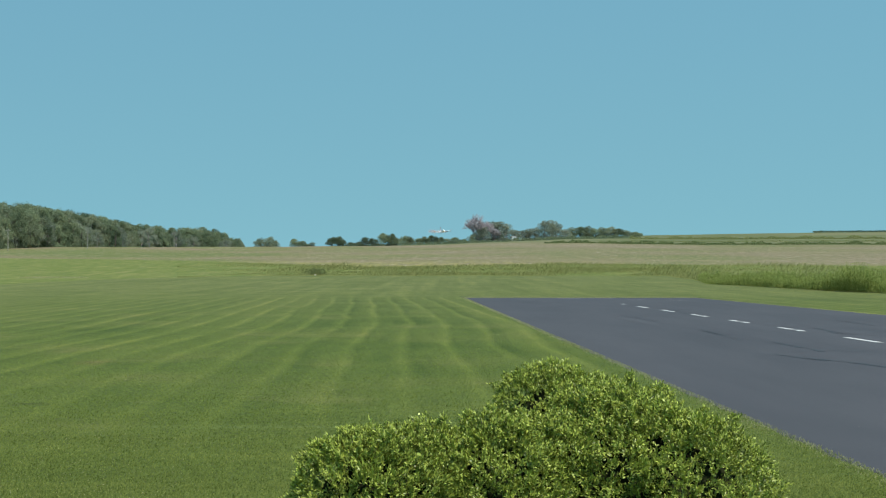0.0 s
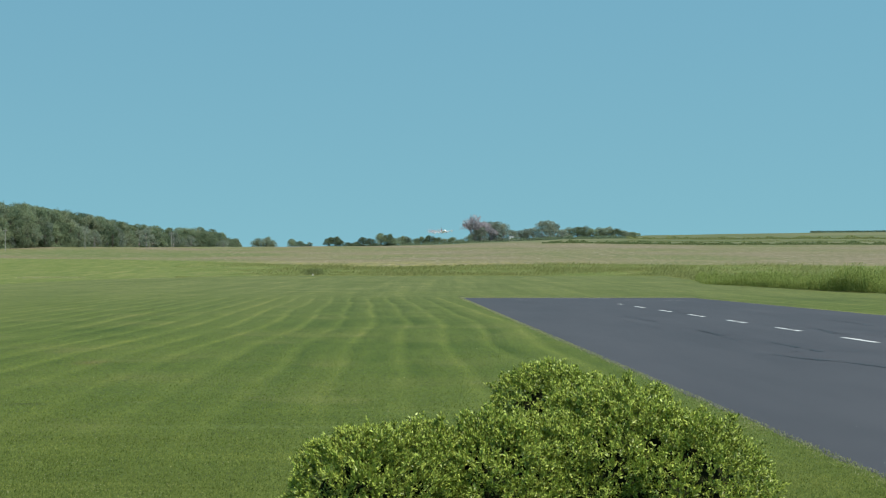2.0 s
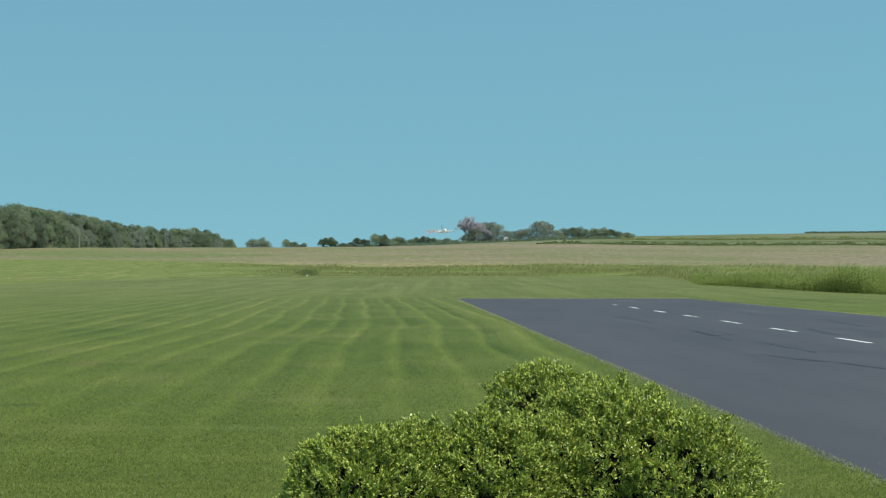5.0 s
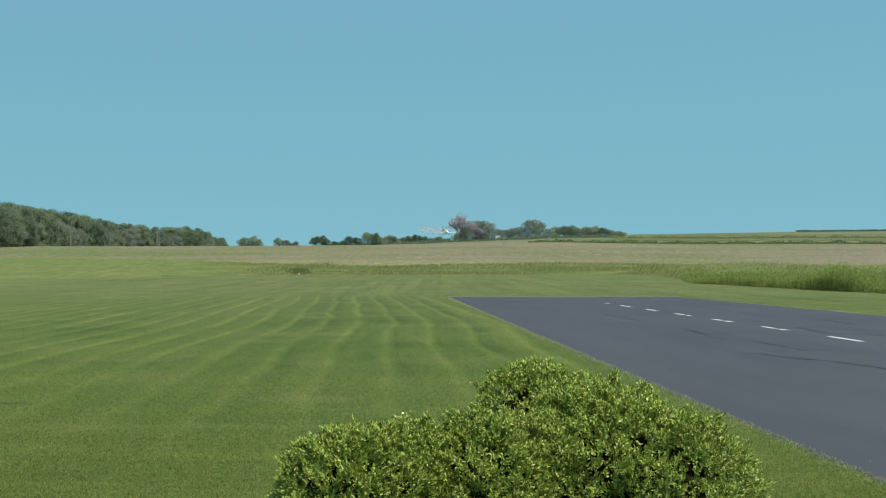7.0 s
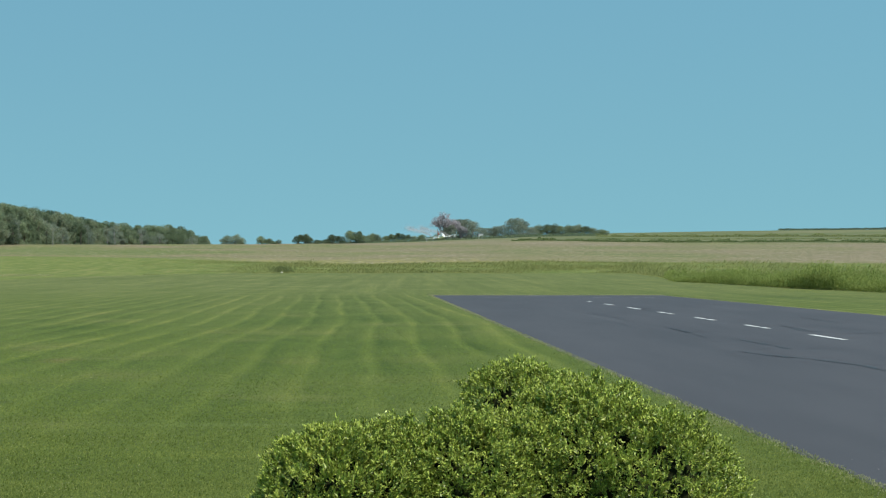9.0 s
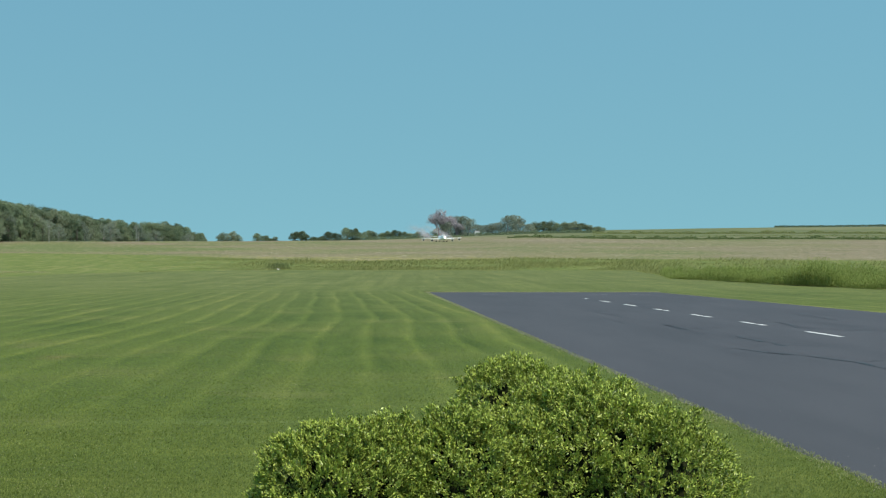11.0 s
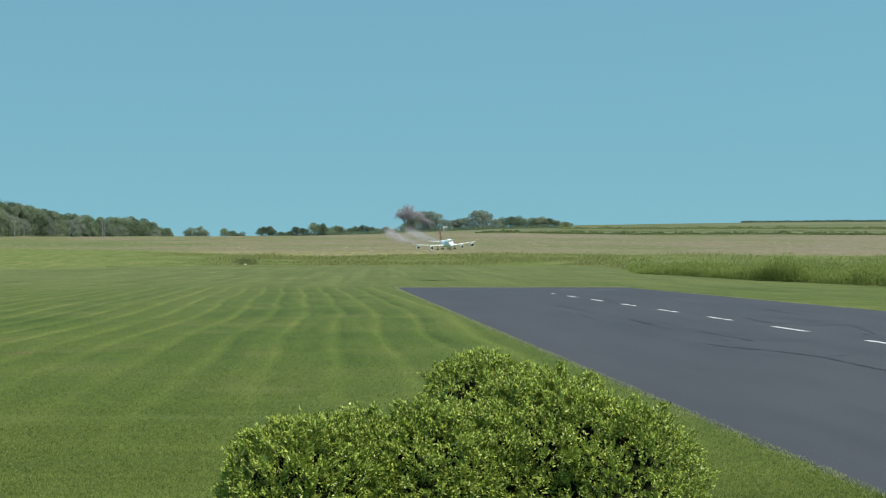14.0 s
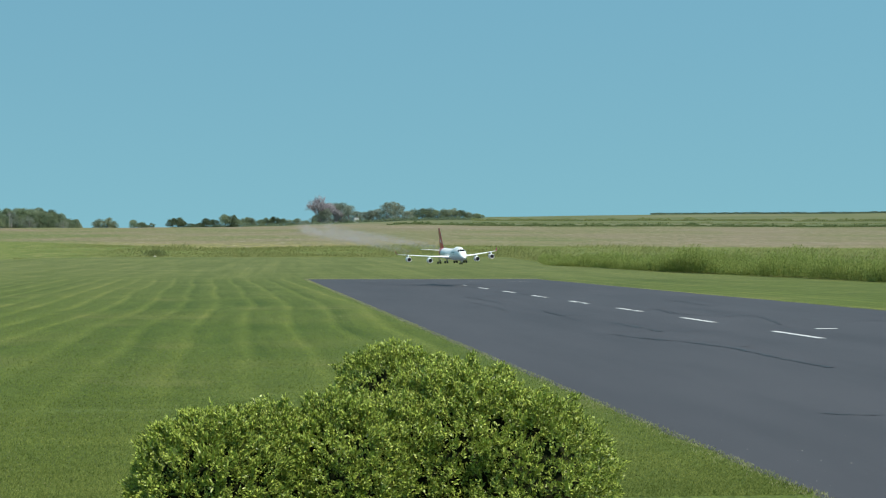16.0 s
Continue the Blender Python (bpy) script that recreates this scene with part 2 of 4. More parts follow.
def far_field_material():
    m, nt, b = material("hill_pasture", 0.95, 0, 0.15)
    v = coords(nt, (0.25, 0.5, 1))
    col = ramp(nt, noise_tex(nt, v, 0.03, 8, 0.72), [(0.36, (0.078, 0.100, 0.038)), (0.5, (0.108, 0.122, 0.055)), (0.64, (0.152, 0.148, 0.082))])
    nt.links.new(col, b.inputs["Base Color"])
    return m


def asphalt_material():
    m, nt, b = material("sealed_asphalt", 0.72, 0, 0.45)
    v = coords(nt)
    big = ramp(nt, noise_tex(nt, coords(nt, (1, 0.25, 1), -RUN_TURN), 0.35, 5, 0.6), [(0.3, (0.0375, 0.035, 0.041)), (0.7, (0.0485, 0.0455, 0.0520))])
    grain = ramp(nt, noise_tex(nt, v, 70, 3, 0.8), [(0.3, (0.8, 0.8, 0.8)), (0.7, (1.2, 1.2, 1.2))])
    col = mix(nt, 1.0, big, grain, "MULTIPLY")
    streak = ramp(nt, noise_tex(nt, coords(nt, (0.9, 0.10, 1), -RUN_TURN), 1.0, 5, 0.7), [(0.34, (0.86, 0.86, 0.87)), (0.5, (1, 1, 1)), (0.68, (1.10, 1.10, 1.09))])
    col = mix(nt, 1.0, col, streak, "MULTIPLY")
    scuff = ramp(nt, noise_tex(nt, v, 7.0, 6, 0.8), [(0.64, (0, 0, 0)), (0.70, (1, 1, 1))])
    col = mix(nt, mix(nt, 0.75, scuff, (0, 0, 0)), col, (0.15, 0.15, 0.15))
    nt.links.new(col, b.inputs["Base Color"])
    bump(nt, b, noise_tex(nt, v, 120, 2, 0.7), 0.25, 0.004)
    return m


LAWN, ROUGH, FIELD, HILL, ASPHALT = lawn_material(), rough_material(), field_material(), far_field_material(), asphalt_material()
PAINT = plain("worn_white_paint", (0.50, 0.50, 0.49), 0.7, vary=0.25, scale=9)
FADED = plain("faded_white_paint", (0.27, 0.27, 0.27), 0.75, vary=0.4, scale=5)
TAR = plain("crack_tar", (0.022, 0.022, 0.025), 0.55, vary=0.3)
BLADE = foliage("grass_blade", (0.056, 0.090, 0.012), (0.238, 0.278, 0.074), 0, 0.7, 0.45, 0.35, True, 0.15)
STRAW = foliage("dry_grass_blade", (0.16, 0.18, 0.06), (0.42, 0.41, 0.23), 0, 0.7, 0.45)
WEED = foliage("weed_leaf", (0.165, 0.225, 0.050), (0.325, 0.360, 0.118), 0, 0.8, 0.6, 0.3, False, 0.15)
TALLGRASS = foliage("tall_grass_blade", (0.130, 0.160, 0.048), (0.335, 0.325, 0.138), 0, 0.8, 0.6, 0.09, False, 0.15)
SHRUB = foliage("shrub_leaf", (0.016, 0.048, 0.002), (0.545, 0.625, 0.120), 0, 0.40, 0.13, 3.0, False, 0.35)
# distance haze is put into these three leaf colours, lighter and bluer
TREELEAF = foliage("tree_leaf", (0.118, 0.168, 0.100), (0.255, 0.305, 0.178), 0.40, 0.75, 0.5, 0.2, False, 0.15)
PALELEAF = foliage("pale_tree_leaf", (0.150, 0.195, 0.118), (0.290, 0.325, 0.210), 0.22, 0.75, 0.45, 0.2, False, 0.15)
SILVERLEAF = foliage("silver_tree_leaf", (0.175, 0.215, 0.160), (0.340, 0.375, 0.290), 0.2, 0.75, 0.45, 0.2, False, 0.15)
DARKLEAF = foliage("dark_tree_leaf", (0.052, 0.082, 0.055), (0.105, 0.140, 0.090), 0.2, 0.75, 0.4, 0.05, False, 0.15)
BRUSH = foliage("brush_leaf", (0.110, 0.150, 0.056), (0.215, 0.245, 0.105), 0.2, 0.8, 0.5, 0.05, False, 0.15)
BUD = foliage("mauve_bud", (0.260, 0.245, 0.262), (0.480, 0.455, 0.478), 0, 0.8, 0.3, 0.3)
BARK = plain("bark", (0.10, 0.085, 0.07), 0.9, vary=0.35, scale=3)
PALEBARK = plain("dead_bark", (0.36, 0.31, 0.33), 0.9, vary=0.2, scale=2)
# shade between the shrub leaves, put into a near-black colour
INNER_SHADE = plain("inner_shade", (0.014, 0.017, 0.007), 1.0, spec=0.02, vary=0.4, scale=20)
POLEWOOD = plain("weathered_pole_wood", (0.26, 0.25, 0.22), 0.85, vary=0.2, scale=2)
SIDING = plain("white_siding", (0.74, 0.73, 0.70), 0.7, vary=0.08)
SHINGLE = plain("grey_shingle", (0.20, 0.20, 0.20), 0.9, vary=0.25)
WINDOW = plain("dark_window_glass", (0.03, 0.035, 0.045), 0.1, vary=0.1)
WHITE = plain("white_aircraft_paint", (0.86, 0.86, 0.84), 0.28, spec=0.5, vary=0.03)
RED = plain("red_aircraft_paint", (0.50, 0.022, 0.020), 0.3, spec=0.5, vary=0.08)
GREY = plain("grey_aircraft_paint", (0.34, 0.35, 0.36), 0.4, vary=0.06)
BLACK = plain("black_rubber", (0.018, 0.018, 0.02), 0.8, vary=0.2)
COCKPIT = plain("cockpit_glass", (0.012, 0.014, 0.018), 0.08, vary=0.1)
METAL = plain("strut_metal", (0.36, 0.36, 0.37), 0.35, 0.9, vary=0.1)
TEAL = plain("title_paint", (0.05, 0.20, 0.22), 0.4, vary=0.05)


def smoke_material():
    m, nt, b = material("oil_smoke", 1.0, 0, 0)
    b.inputs["Base Color"].default_value = (0.50, 0.46, 0.50, 1)
    tr, ms = nt.nodes.new("ShaderNodeBsdfTransparent"), nt.nodes.new("ShaderNodeMixShader")
    ms.inputs[0].default_value = 0.34
    nt.links.new(tr.outputs[0], ms.inputs[1])
    nt.links.new(b.outputs[0], ms.inputs[2])
    nt.links.new(ms.outputs[0], nt.nodes["Material Output"].inputs["Surface"])
    return m


SMOKE = smoke_material()


# ---- mesh helpers ----
def mesh_of(name, verts, faces, mats, smooth=False, indices=None):
    me = bpy.data.meshes.new(name)
    me.from_pydata([tuple(v) for v in verts], [], [tuple(f) for f in faces])
    for m in mats if isinstance(mats, (list, tuple)) else [mats]:
        me.materials.append(m)
    if indices is not None:
        me.polygons.foreach_set("material_index", np.asarray(indices, dtype=np.int32))
    if smooth:
        me.polygons.foreach_set("use_smooth", [True] * len(me.polygons))
    me.update()
    return me


def part(name, me, parent, label="", at=None):
    """One mesh object under a thing or a part; me is a mesh, or a bmesh with its material."""
    if isinstance(me, tuple):
        bm, mat, smooth = (*me, True)[:3]
        me = bpy.data.meshes.new(name)
        bmesh.ops.recalc_face_normals(bm, faces=bm.faces)
        bm.to_mesh(me)
        bm.free()
        me.materials.append(mat)
        if smooth:
            me.polygons.foreach_set("use_smooth", [True] * len(me.polygons))
    ob = new(name, me)
    ob.parent = parent
    if at is not None:
        ob.matrix_basis = at
    return tagged(ob, label) if label else ob


def unit(a):
    return a / np.maximum(np.linalg.norm(a, axis=-1, keepdims=True), 1e-9)


def leaves(p, d, length, width, rng, face=None):
    """Rhombic leaves: foot p, direction d, turned towards face. Returns vertices and faces."""
    n = len(p)
    d = unit(d)
    s = unit(np.cross(d, rng.normal(size=(n, 3)) + (0 if face is None else face)))
    length, width = np.broadcast_to(length, n)[:, None], np.broadcast_to(width, n)[:, None]
    mid = p + d * length * 0.5
    v = np.stack([p, mid + s * width / 2, p + d * length, mid - s * width / 2], 1).reshape(-1, 3)
    return v, np.arange(4 * n).reshape(n, 4)


def join(pieces):
    vs, fs, k = [], [], 0
    for v, f in pieces:
        vs.append(np.asarray(v, float))
        fs.extend((np.asarray(f) + k).tolist() if not isinstance(f, list) else [[i + k for i in q] for q in f])
        k += len(v)
    return np.concatenate(vs), fs


def tube(points, radii, sides=6):
    """A tapered tube along points."""
    pts = [Vector(p) for p in points]
    v, f = [], []
    for i, (p, r) in enumerate(zip(pts, radii)):
        ax = (pts[min(i + 1, len(pts) - 1)] - pts[max(i - 1, 0)]).normalized()
        q = ax.to_track_quat("Z", "Y")
        for k in range(sides):
            a = 2 * math.pi * k / sides
            v.append(p + q @ Vector((math.cos(a) * r, math.sin(a) * r, 0)))
    for i in range(len(pts) - 1):
        for k in range(sides):
            a, b = i * sides + k, i * sides + (k + 1) % sides
            f.append([a, b, b + sides, a + sides])
    f.append(list(range(sides))[::-1])
    f.append([len(v) - sides + k for k in range(sides)])
    return [tuple(q) for q in v], f


def box_mesh(x0, x1, y0, y1, z0, z1):
    v = [(x, y, z) for z in (z0, z1) for x, y in ((x0, y0), (x1, y0), (x1, y1), (x0, y1))]
    return v, [[3, 2, 1, 0], [4, 5, 6, 7], [0, 1, 5, 4], [1, 2, 6, 5], [2, 3, 7, 6], [3, 0, 4, 7]]


# ---- the lie of the land ----
FOCAL = 2.926  # bearings below are given as 1000 * FOCAL * tan(bearing)
COLS = [-1100, -784, -350, 0, 220, 370, 670, 1070, 1500]
RADII = [0, 110, 160, 240, 300, 400, 550, 700, 850, 1050, 1300, 5000]
LAND = np.array([
    [0, 0, 0.34, 0.95, 2.1, 4.1, 7.4, 10.6, 11.2, 12.0, 14.0, 14.0],
    [0, 0, 0.34, 0.95, 2.1, 4.1, 7.6, 11.4, 12.0, 13.0, 14.0, 14.0],
    [0, 0, 0.34, 0.95, 2.1, 4.1, 7.8, 11.8, 12.4, 13.0, 14.0, 14.0],
    [0, 0, 0.34, 0.95, 2.1, 4.2, 8.0, 12.4, 15.4, 16.2, 16.0, 16.0],
    [0, 0, 0.34, 0.95, 2.1, 4.4, 8.6, 13.3, 18.0, 21.5, 20.0, 20.0],
    [0, 0, 0.34, 0.95, 2.1, 4.4, 8.6, 12.9, 18.3, 24.2, 24.0, 24.0],
    [0, 0, 0.34, 0.95, 2.1, 4.3, 8.3, 12.2, 17.8, 25.6, 26.0, 26.0],
    [0, 0, 0.34, 0.95, 2.1, 4.3, 8.0, 12.0, 17.6, 26.0, 27.0, 27.0],
    [0, 0, 0.34, 0.95, 2.1, 4.3, 8.0, 12.0, 17.6, 26.2, 27.0, 27.0],
])


def land(x, y):
    """Height of the ground."""
    r = math.hypot(x, y)
    if y <= 1e-6:
        return 0.0
    c = min(max(1000 * FOCAL * x / y, COLS[0]), COLS[-1])
    hs = [np.interp(r, RADII, row) for row in LAND]
    fade = min(max((y / r - 0.1) / 0.5, 0), 1)
    return float(np.interp(c, COLS, hs)) * fade * fade * (3 - 2 * fade)


def mown_end(c):
    return float(np.interp(c, [-1100, -784, -560, -300, 400, 470, 670, 784, 1070, 1320, 1600], [150, 160, 205, 240, 238, 160, 127, 117, 92, 80, 74]))


def rough_end(c):
    return float(np.interp(c, [-784, -450, -150, 200, 700, 1500], [430, 400, 310, 345, 325, 300]))


def field_end(c):
    return float(np.interp(c, [-1100, -400, 0, 220, 700, 1500], [690, 700, 800, 720, 705, 700]))


def build_ground():
    degs = sorted(set([round(a * 0.25, 2) for a in range(-104, 137)] + [float(a) for a in range(-180, -26, 6)] + [float(a) for a in range(36, 180, 6)]))
    verts, faces, mats, ring = [(0, 0, 0)], [], [], 0
    n = len(degs)
    zones = [(0, 14), (1, 7), (2, 22), (3, 16), (3, 5)]
    for a in degs:
        b = radians(a)
        c = 1000 * FOCAL * math.tan(b) if abs(a) < 60 else math.copysign(1e4, a)
        ends = [mown_end(c), rough_end(c), field_end(c), 1300, 4800]
        r0 = 0.0
        for (zone, rows), r1 in zip(zones, ends):
            for k in range(1, rows + 1):
                r = r0 + (r1 - r0) * (k / rows) ** (1.6 if r0 == 0 else 1.2)
                x, y = r * math.sin(b), r * math.cos(b)
                verts.append((x, y, land(x, y) + (0.0 if r < 200 else 0.12 * noise.noise((x * 0.03, y * 0.03, 0)) * min(1, (r - 200) / 200))))
            r0 = r1
    per = sum(rows for _, rows in zones)
    zone_of = [z for z, rows in zones for _ in range(rows)]
    for i in range(n):
        j = (i + 1) % n
        a, b = 1 + i * per, 1 + j * per
        faces.append((0, b, a))
        mats.append(0)
        for k in range(per - 1):
            faces.append((a + k, b + k, b + k + 1, a + k + 1))
            mats.append(zone_of[k + 1])
    ob = new("ground", mesh_of("ground", verts, faces, [LAWN, ROUGH, FIELD, HILL], True, mats))
    return tagged(ob, "gently rising land: mown green lawn, rough grass, thin crop field and hill pasture", "ground", kind="structure")


build_ground()

# ---- runway ----
RUN_LEFT, RUN_RIGHT, RUN_SLOPE, RUN_END = 3.76, 17.5, -0.0253, 98.5


def run_x(x0, y):
    return x0 + RUN_SLOPE * y


def build_runway():
    v, f, ys = [], [], [-60 + (RUN_END + 60) * k / 158 for k in range(159)]
    rng = random.Random(3)
    for y in ys:
        wl, wr = rng.uniform(-0.05, 0.05), rng.uniform(-0.08, 0.08)
        for x, z in ((run_x(RUN_LEFT, y) + wl - 0.12, -0.02), (run_x(RUN_LEFT, y) + wl, 0.006), (run_x(RUN_RIGHT, y) + wr, 0.006), (run_x(RUN_RIGHT, y) + wr + 0.12, -0.02)):
            v.append((x, y, z))
    for i in range(len(ys) - 1):
        for k in range(3):
            a = 4 * i + k
            f.append((a, a + 1, a + 5, a + 4))
    f += [(3, 2, 1, 0), tuple(len(v) - 4 + k for k in range(4))]
    ob = new("runway", mesh_of("runway", v, f, ASPHALT))
    tagged(ob, "narrow dark grey asphalt model-aircraft runway with patched cracks", "runway", kind="structure")
    # worn centre dashes
    for k in range(-5, 8):
        y0 = 29.85 + 7.0 * k
        x0 = run_x(10.68, y0)
        vv, ff, rng2 = [], [], random.Random(k + 50)
        for i in range(15):
            y = y0 + 2.85 * i / 14
            w = 0.075 + rng2.uniform(-0.012, 0.012)
            x = run_x(10.68, y)
            vv += [(x - w, y, 0.010), (x + w, y, 0.010), (x - w, y, 0.005), (x + w, y, 0.005)]
        for i in range(14):
            if (k, i) in ((2, 4), (2, 5), (3, 5), (3, 6), (4, 4), (4, 5)) or k == 7 and i > 6:
                continue  # worn away
            a = 4 * i
            ff += [(a, a + 1, a + 5, a + 4), (a + 2, a, a + 4, a + 6), (a + 1, a + 3, a + 7, a + 5)]
        part("centre_dash", mesh_of("centre_dash", vv, ff, PAINT), ob, "worn white painted centre-line dash")
    # marks across the far end, and a short one beside the centre line
    for x0, x1, y, w in ((4.2, 4.6, 91.9, 0.08), (4.72, 5.1, 91.8, 0.08), (6.6, 8.0, 95.9, 0.06), (8.5, 9.9, 96.1, 0.05), (10.2, 11.2, 91.9, 0.07), (12.2, 12.7, 90.4, 0.09), (12.85, 13.35, 90.3, 0.09), (11.05, 11.5, 33.7, 0.1)):
        vv, ff = box_mesh(x0, x1, y - w, y + w, 0.005, 0.010)
        part("painted_mark", mesh_of("painted_mark", vv, ff, PAINT if y < 50 else FADED), ob, "worn white painted mark")
    lines = [
        [(7.41, 36.98), (7.45, 34.71), (7.51, 32.69)],
        [(6.36, 31.43), (6.63, 30.15), (7.08, 28.95), (7.42, 26.84), (7.4, 23.7), (7.51, 22.26)],
        [(5.22, 15.96), (5.51, 15.82), (5.85, 15.68), (6.9, 15.5)],
        [(10.57, 35.24), (10.92, 35.78), (11.23, 37.25), (11.81, 40.59)],
        [(10.47, 46.14), (10.04, 42.28), (10.82, 40.68), (11.6, 40.9)],
        [(6.93, 44.21), (7.0, 41.02)], [(12.33, 39.46), (13.14, 37.71), (14.6, 37.2)], [(12.73, 53.62), (12.57, 47.91)],
        [(5.2, 88.2), (5.6, 78)], [(11.4, 70), (12.2, 61)], [(9.3, 66), (12.5, 65.2), (15.2, 66)],
        [(6.4, 60), (6.8, 52)], [(14.0, 85), (13.6, 70)], [(12.9, 33.0), (15.0, 31.6)],
    ]
    main = len(lines)
    lines += [
        [(4.18, 69.88), (4.45, 65.64), (4.78, 62.15)],
        [(5.57, 74.71), (5.85, 69.88)],
        [(5.56, 54.87), (5.93, 51.83), (6.03, 48.77), (6.05, 45.6)],
        [(6.96, 44.73), (6.87, 41.19), (6.85, 38.17)],
        [(7.9, 87.24), (8.59, 79.81), (8.45, 72.4)],
        [(9.29, 66.57), (9.23, 61.61)],
        [(12.16, 77.6), (12.32, 70.94)],
        [(6.77, 40.83), (7.5, 42.05), (8.29, 42.69)],
        [(5.22, 31.49), (5.77, 31.35), (6.43, 31.78)],
        [(6.78, 32.44), (7.08, 32.82)],
        [(7.55, 33.13), (8.24, 32.67), (9.51, 32.67)],
        [(10.33, 45.9), (10.34, 44.17), (10.15, 41.56)],
        [(10.27, 53.82), (10.35, 50.89), (10.53, 47.78)],
        [(12.84, 54.87), (12.87, 52.41), (12.64, 48.77)],
        [(10.46, 40.02), (11.07, 40.25), (11.68, 40.6)],
        [(7.58, 27.33), (8.06, 27.65)],
        [(6.63, 30.14), (6.75, 29.38), (6.97, 29.2)],
    ]
    for i, line in enumerate(lines):
        rng3, pts = random.Random(i), []
        for (xa, ya), (xb, yb) in zip(line, line[1:]):
            steps = max(3, int(math.hypot(xb - xa, yb - ya) / 0.35))
            for s in range(steps):
                q = s / steps
                pts.append((xa + (xb - xa) * q + rng3.gauss(0, 0.02), ya + (yb - ya) * q + rng3.gauss(0, 0.05)))
        pts.append(line[-1])
        vv, ff = [], []
        for (x, y), (xn, yn) in zip(pts, pts[1:] + [(2 * pts[-1][0] - pts[-2][0], 2 * pts[-1][1] - pts[-2][1])]):
            d = Vector((xn - x, yn - y, 0)).normalized()
            w = max(0.003, rng3.gauss(0.010, 0.008)) if i >= main else max(0.004, rng3.gauss(0.022, 0.014)) if i > 1 else max(0.006, rng3.gauss(0.036, 0.02))
            vv += [(x + d.y * w, y - d.x * w, 0.0105), (x - d.y * w, y + d.x * w, 0.0105)]
        ff = [(2 * k, 2 * k + 2, 2 * k + 3, 2 * k + 1) for k in range(len(pts) - 1)]
        part("crack_filler", mesh_of("crack_filler", vv, ff, TAR), ob, "black tar crack filler")
    return ob


build_runway()


# ---- grass and weeds ----
def on_runway(x, y, gap=0.0):
    return (x > RUN_LEFT + RUN_SLOPE * y - gap) & (x < RUN_RIGHT + RUN_SLOPE * y + gap) & (y < RUN_END + gap)


def build_lawn_blades():
    rng = np.random.default_rng(5)
    n = 370000
    c, drop = rng.uniform(-900, 1200, n), 95 + 345 * rng.random(n) ** 0.65
    y = EYE * 1000 * FOCAL / drop
    x = c / 1000 / FOCAL * y
    ok = ~on_runway(x, y, -0.02)
    x, y = x[ok], y[ok]
    n = len(x)
    clump = np.array([noise.noise((a * 0.8, b * 0.8, 0)) for a, b in zip(x, y)])
    h = (0.016 + 0.016 * rng.random(n)) * (1 + 0.35 * clump)
    p = np.stack([x, y, np.zeros(n) - 0.004], 1)
    d = np.stack([rng.normal(0, 1.2, n), rng.normal(0, 1.2, n), np.ones(n)], 1)
    v, f = leaves(p, d, h, 0.0035 + 0.00022 * y, rng, np.array([2.2, -2.8, 6.0]))
    ob = new("lawn_grass", mesh_of("lawn_grass", v, f.tolist(), BLADE))
    tagged(ob, "short mown green lawn grass blades beside the runway", "grass", kind="stuff")
    # scattered pale clover heads and clippings
    n = 5200
    c, drop = rng.uniform(-900, 1200, n), 70 + 350 * rng.random(n) ** 0.8
    y = EYE * 1000 * FOCAL / drop
    x = c / 1000 / FOCAL * y
    ok = ~on_runway(x, y, 0.05) & (np.array([noise.noise((a * 0.5, b * 0.25, 9)) for a, b in zip(x, y)]) > -0.15)
    x, y = x[ok], y[ok]
    n = len(x)
    p = np.stack([x, y, 0.014 + 0.012 * rng.random(n)], 1)
    v, f = leaves(p, rng.normal(size=(n, 3)) * [1, 1, 0.4], 0.006 + 0.010 * rng.random(n) + 0.00015 * y, 0.005 + 0.0002 * y, rng, np.array([0.5, -1.2, 2.0]))
    tagged(new("clover", mesh_of("clover", v, f.tolist(), STRAW)), "pale clover heads and clippings scattered over the lawn", "clover", kind="stuff")
    # ragged dry fringe along the asphalt
    n = 18000
    y = 9 + 92 * rng.random(n) ** 1.5
    side = rng.random(n)
    x = np.where(side < 0.72, run_x(RUN_LEFT, y) - np.abs(rng.normal(0, 0.10, n)) + 0.05, run_x(RUN_RIGHT, y) + np.abs(rng.normal(0, 0.2, n)) - 0.05)
    far = rng.random(n) < 0.22
    x = np.where(far, rng.uniform(1.2, 15.2, n), x)
    y = np.where(far, RUN_END + np.abs(rng.normal(0, 0.8, n)) - 0.1, y)
    p = np.stack([x, y, np.zeros(n)], 1)
    d = np.stack([rng.normal(0, 0.5, n), rng.normal(0, 0.5, n), np.ones(n)], 1)
    v, f = leaves(p, d, (0.012 + 0.024 * rng.random(n)) * np.where(far, 2.4, 1.0), 0.004 + 0.0002 * y, rng, np.array([1.5, -1.8, 4.0]))
    ob = new("edge_grass", mesh_of("edge_grass", v, f.tolist(), STRAW))
    tagged(ob, "ragged dry pale grass fringe along the asphalt edge", "grass", kind="stuff")


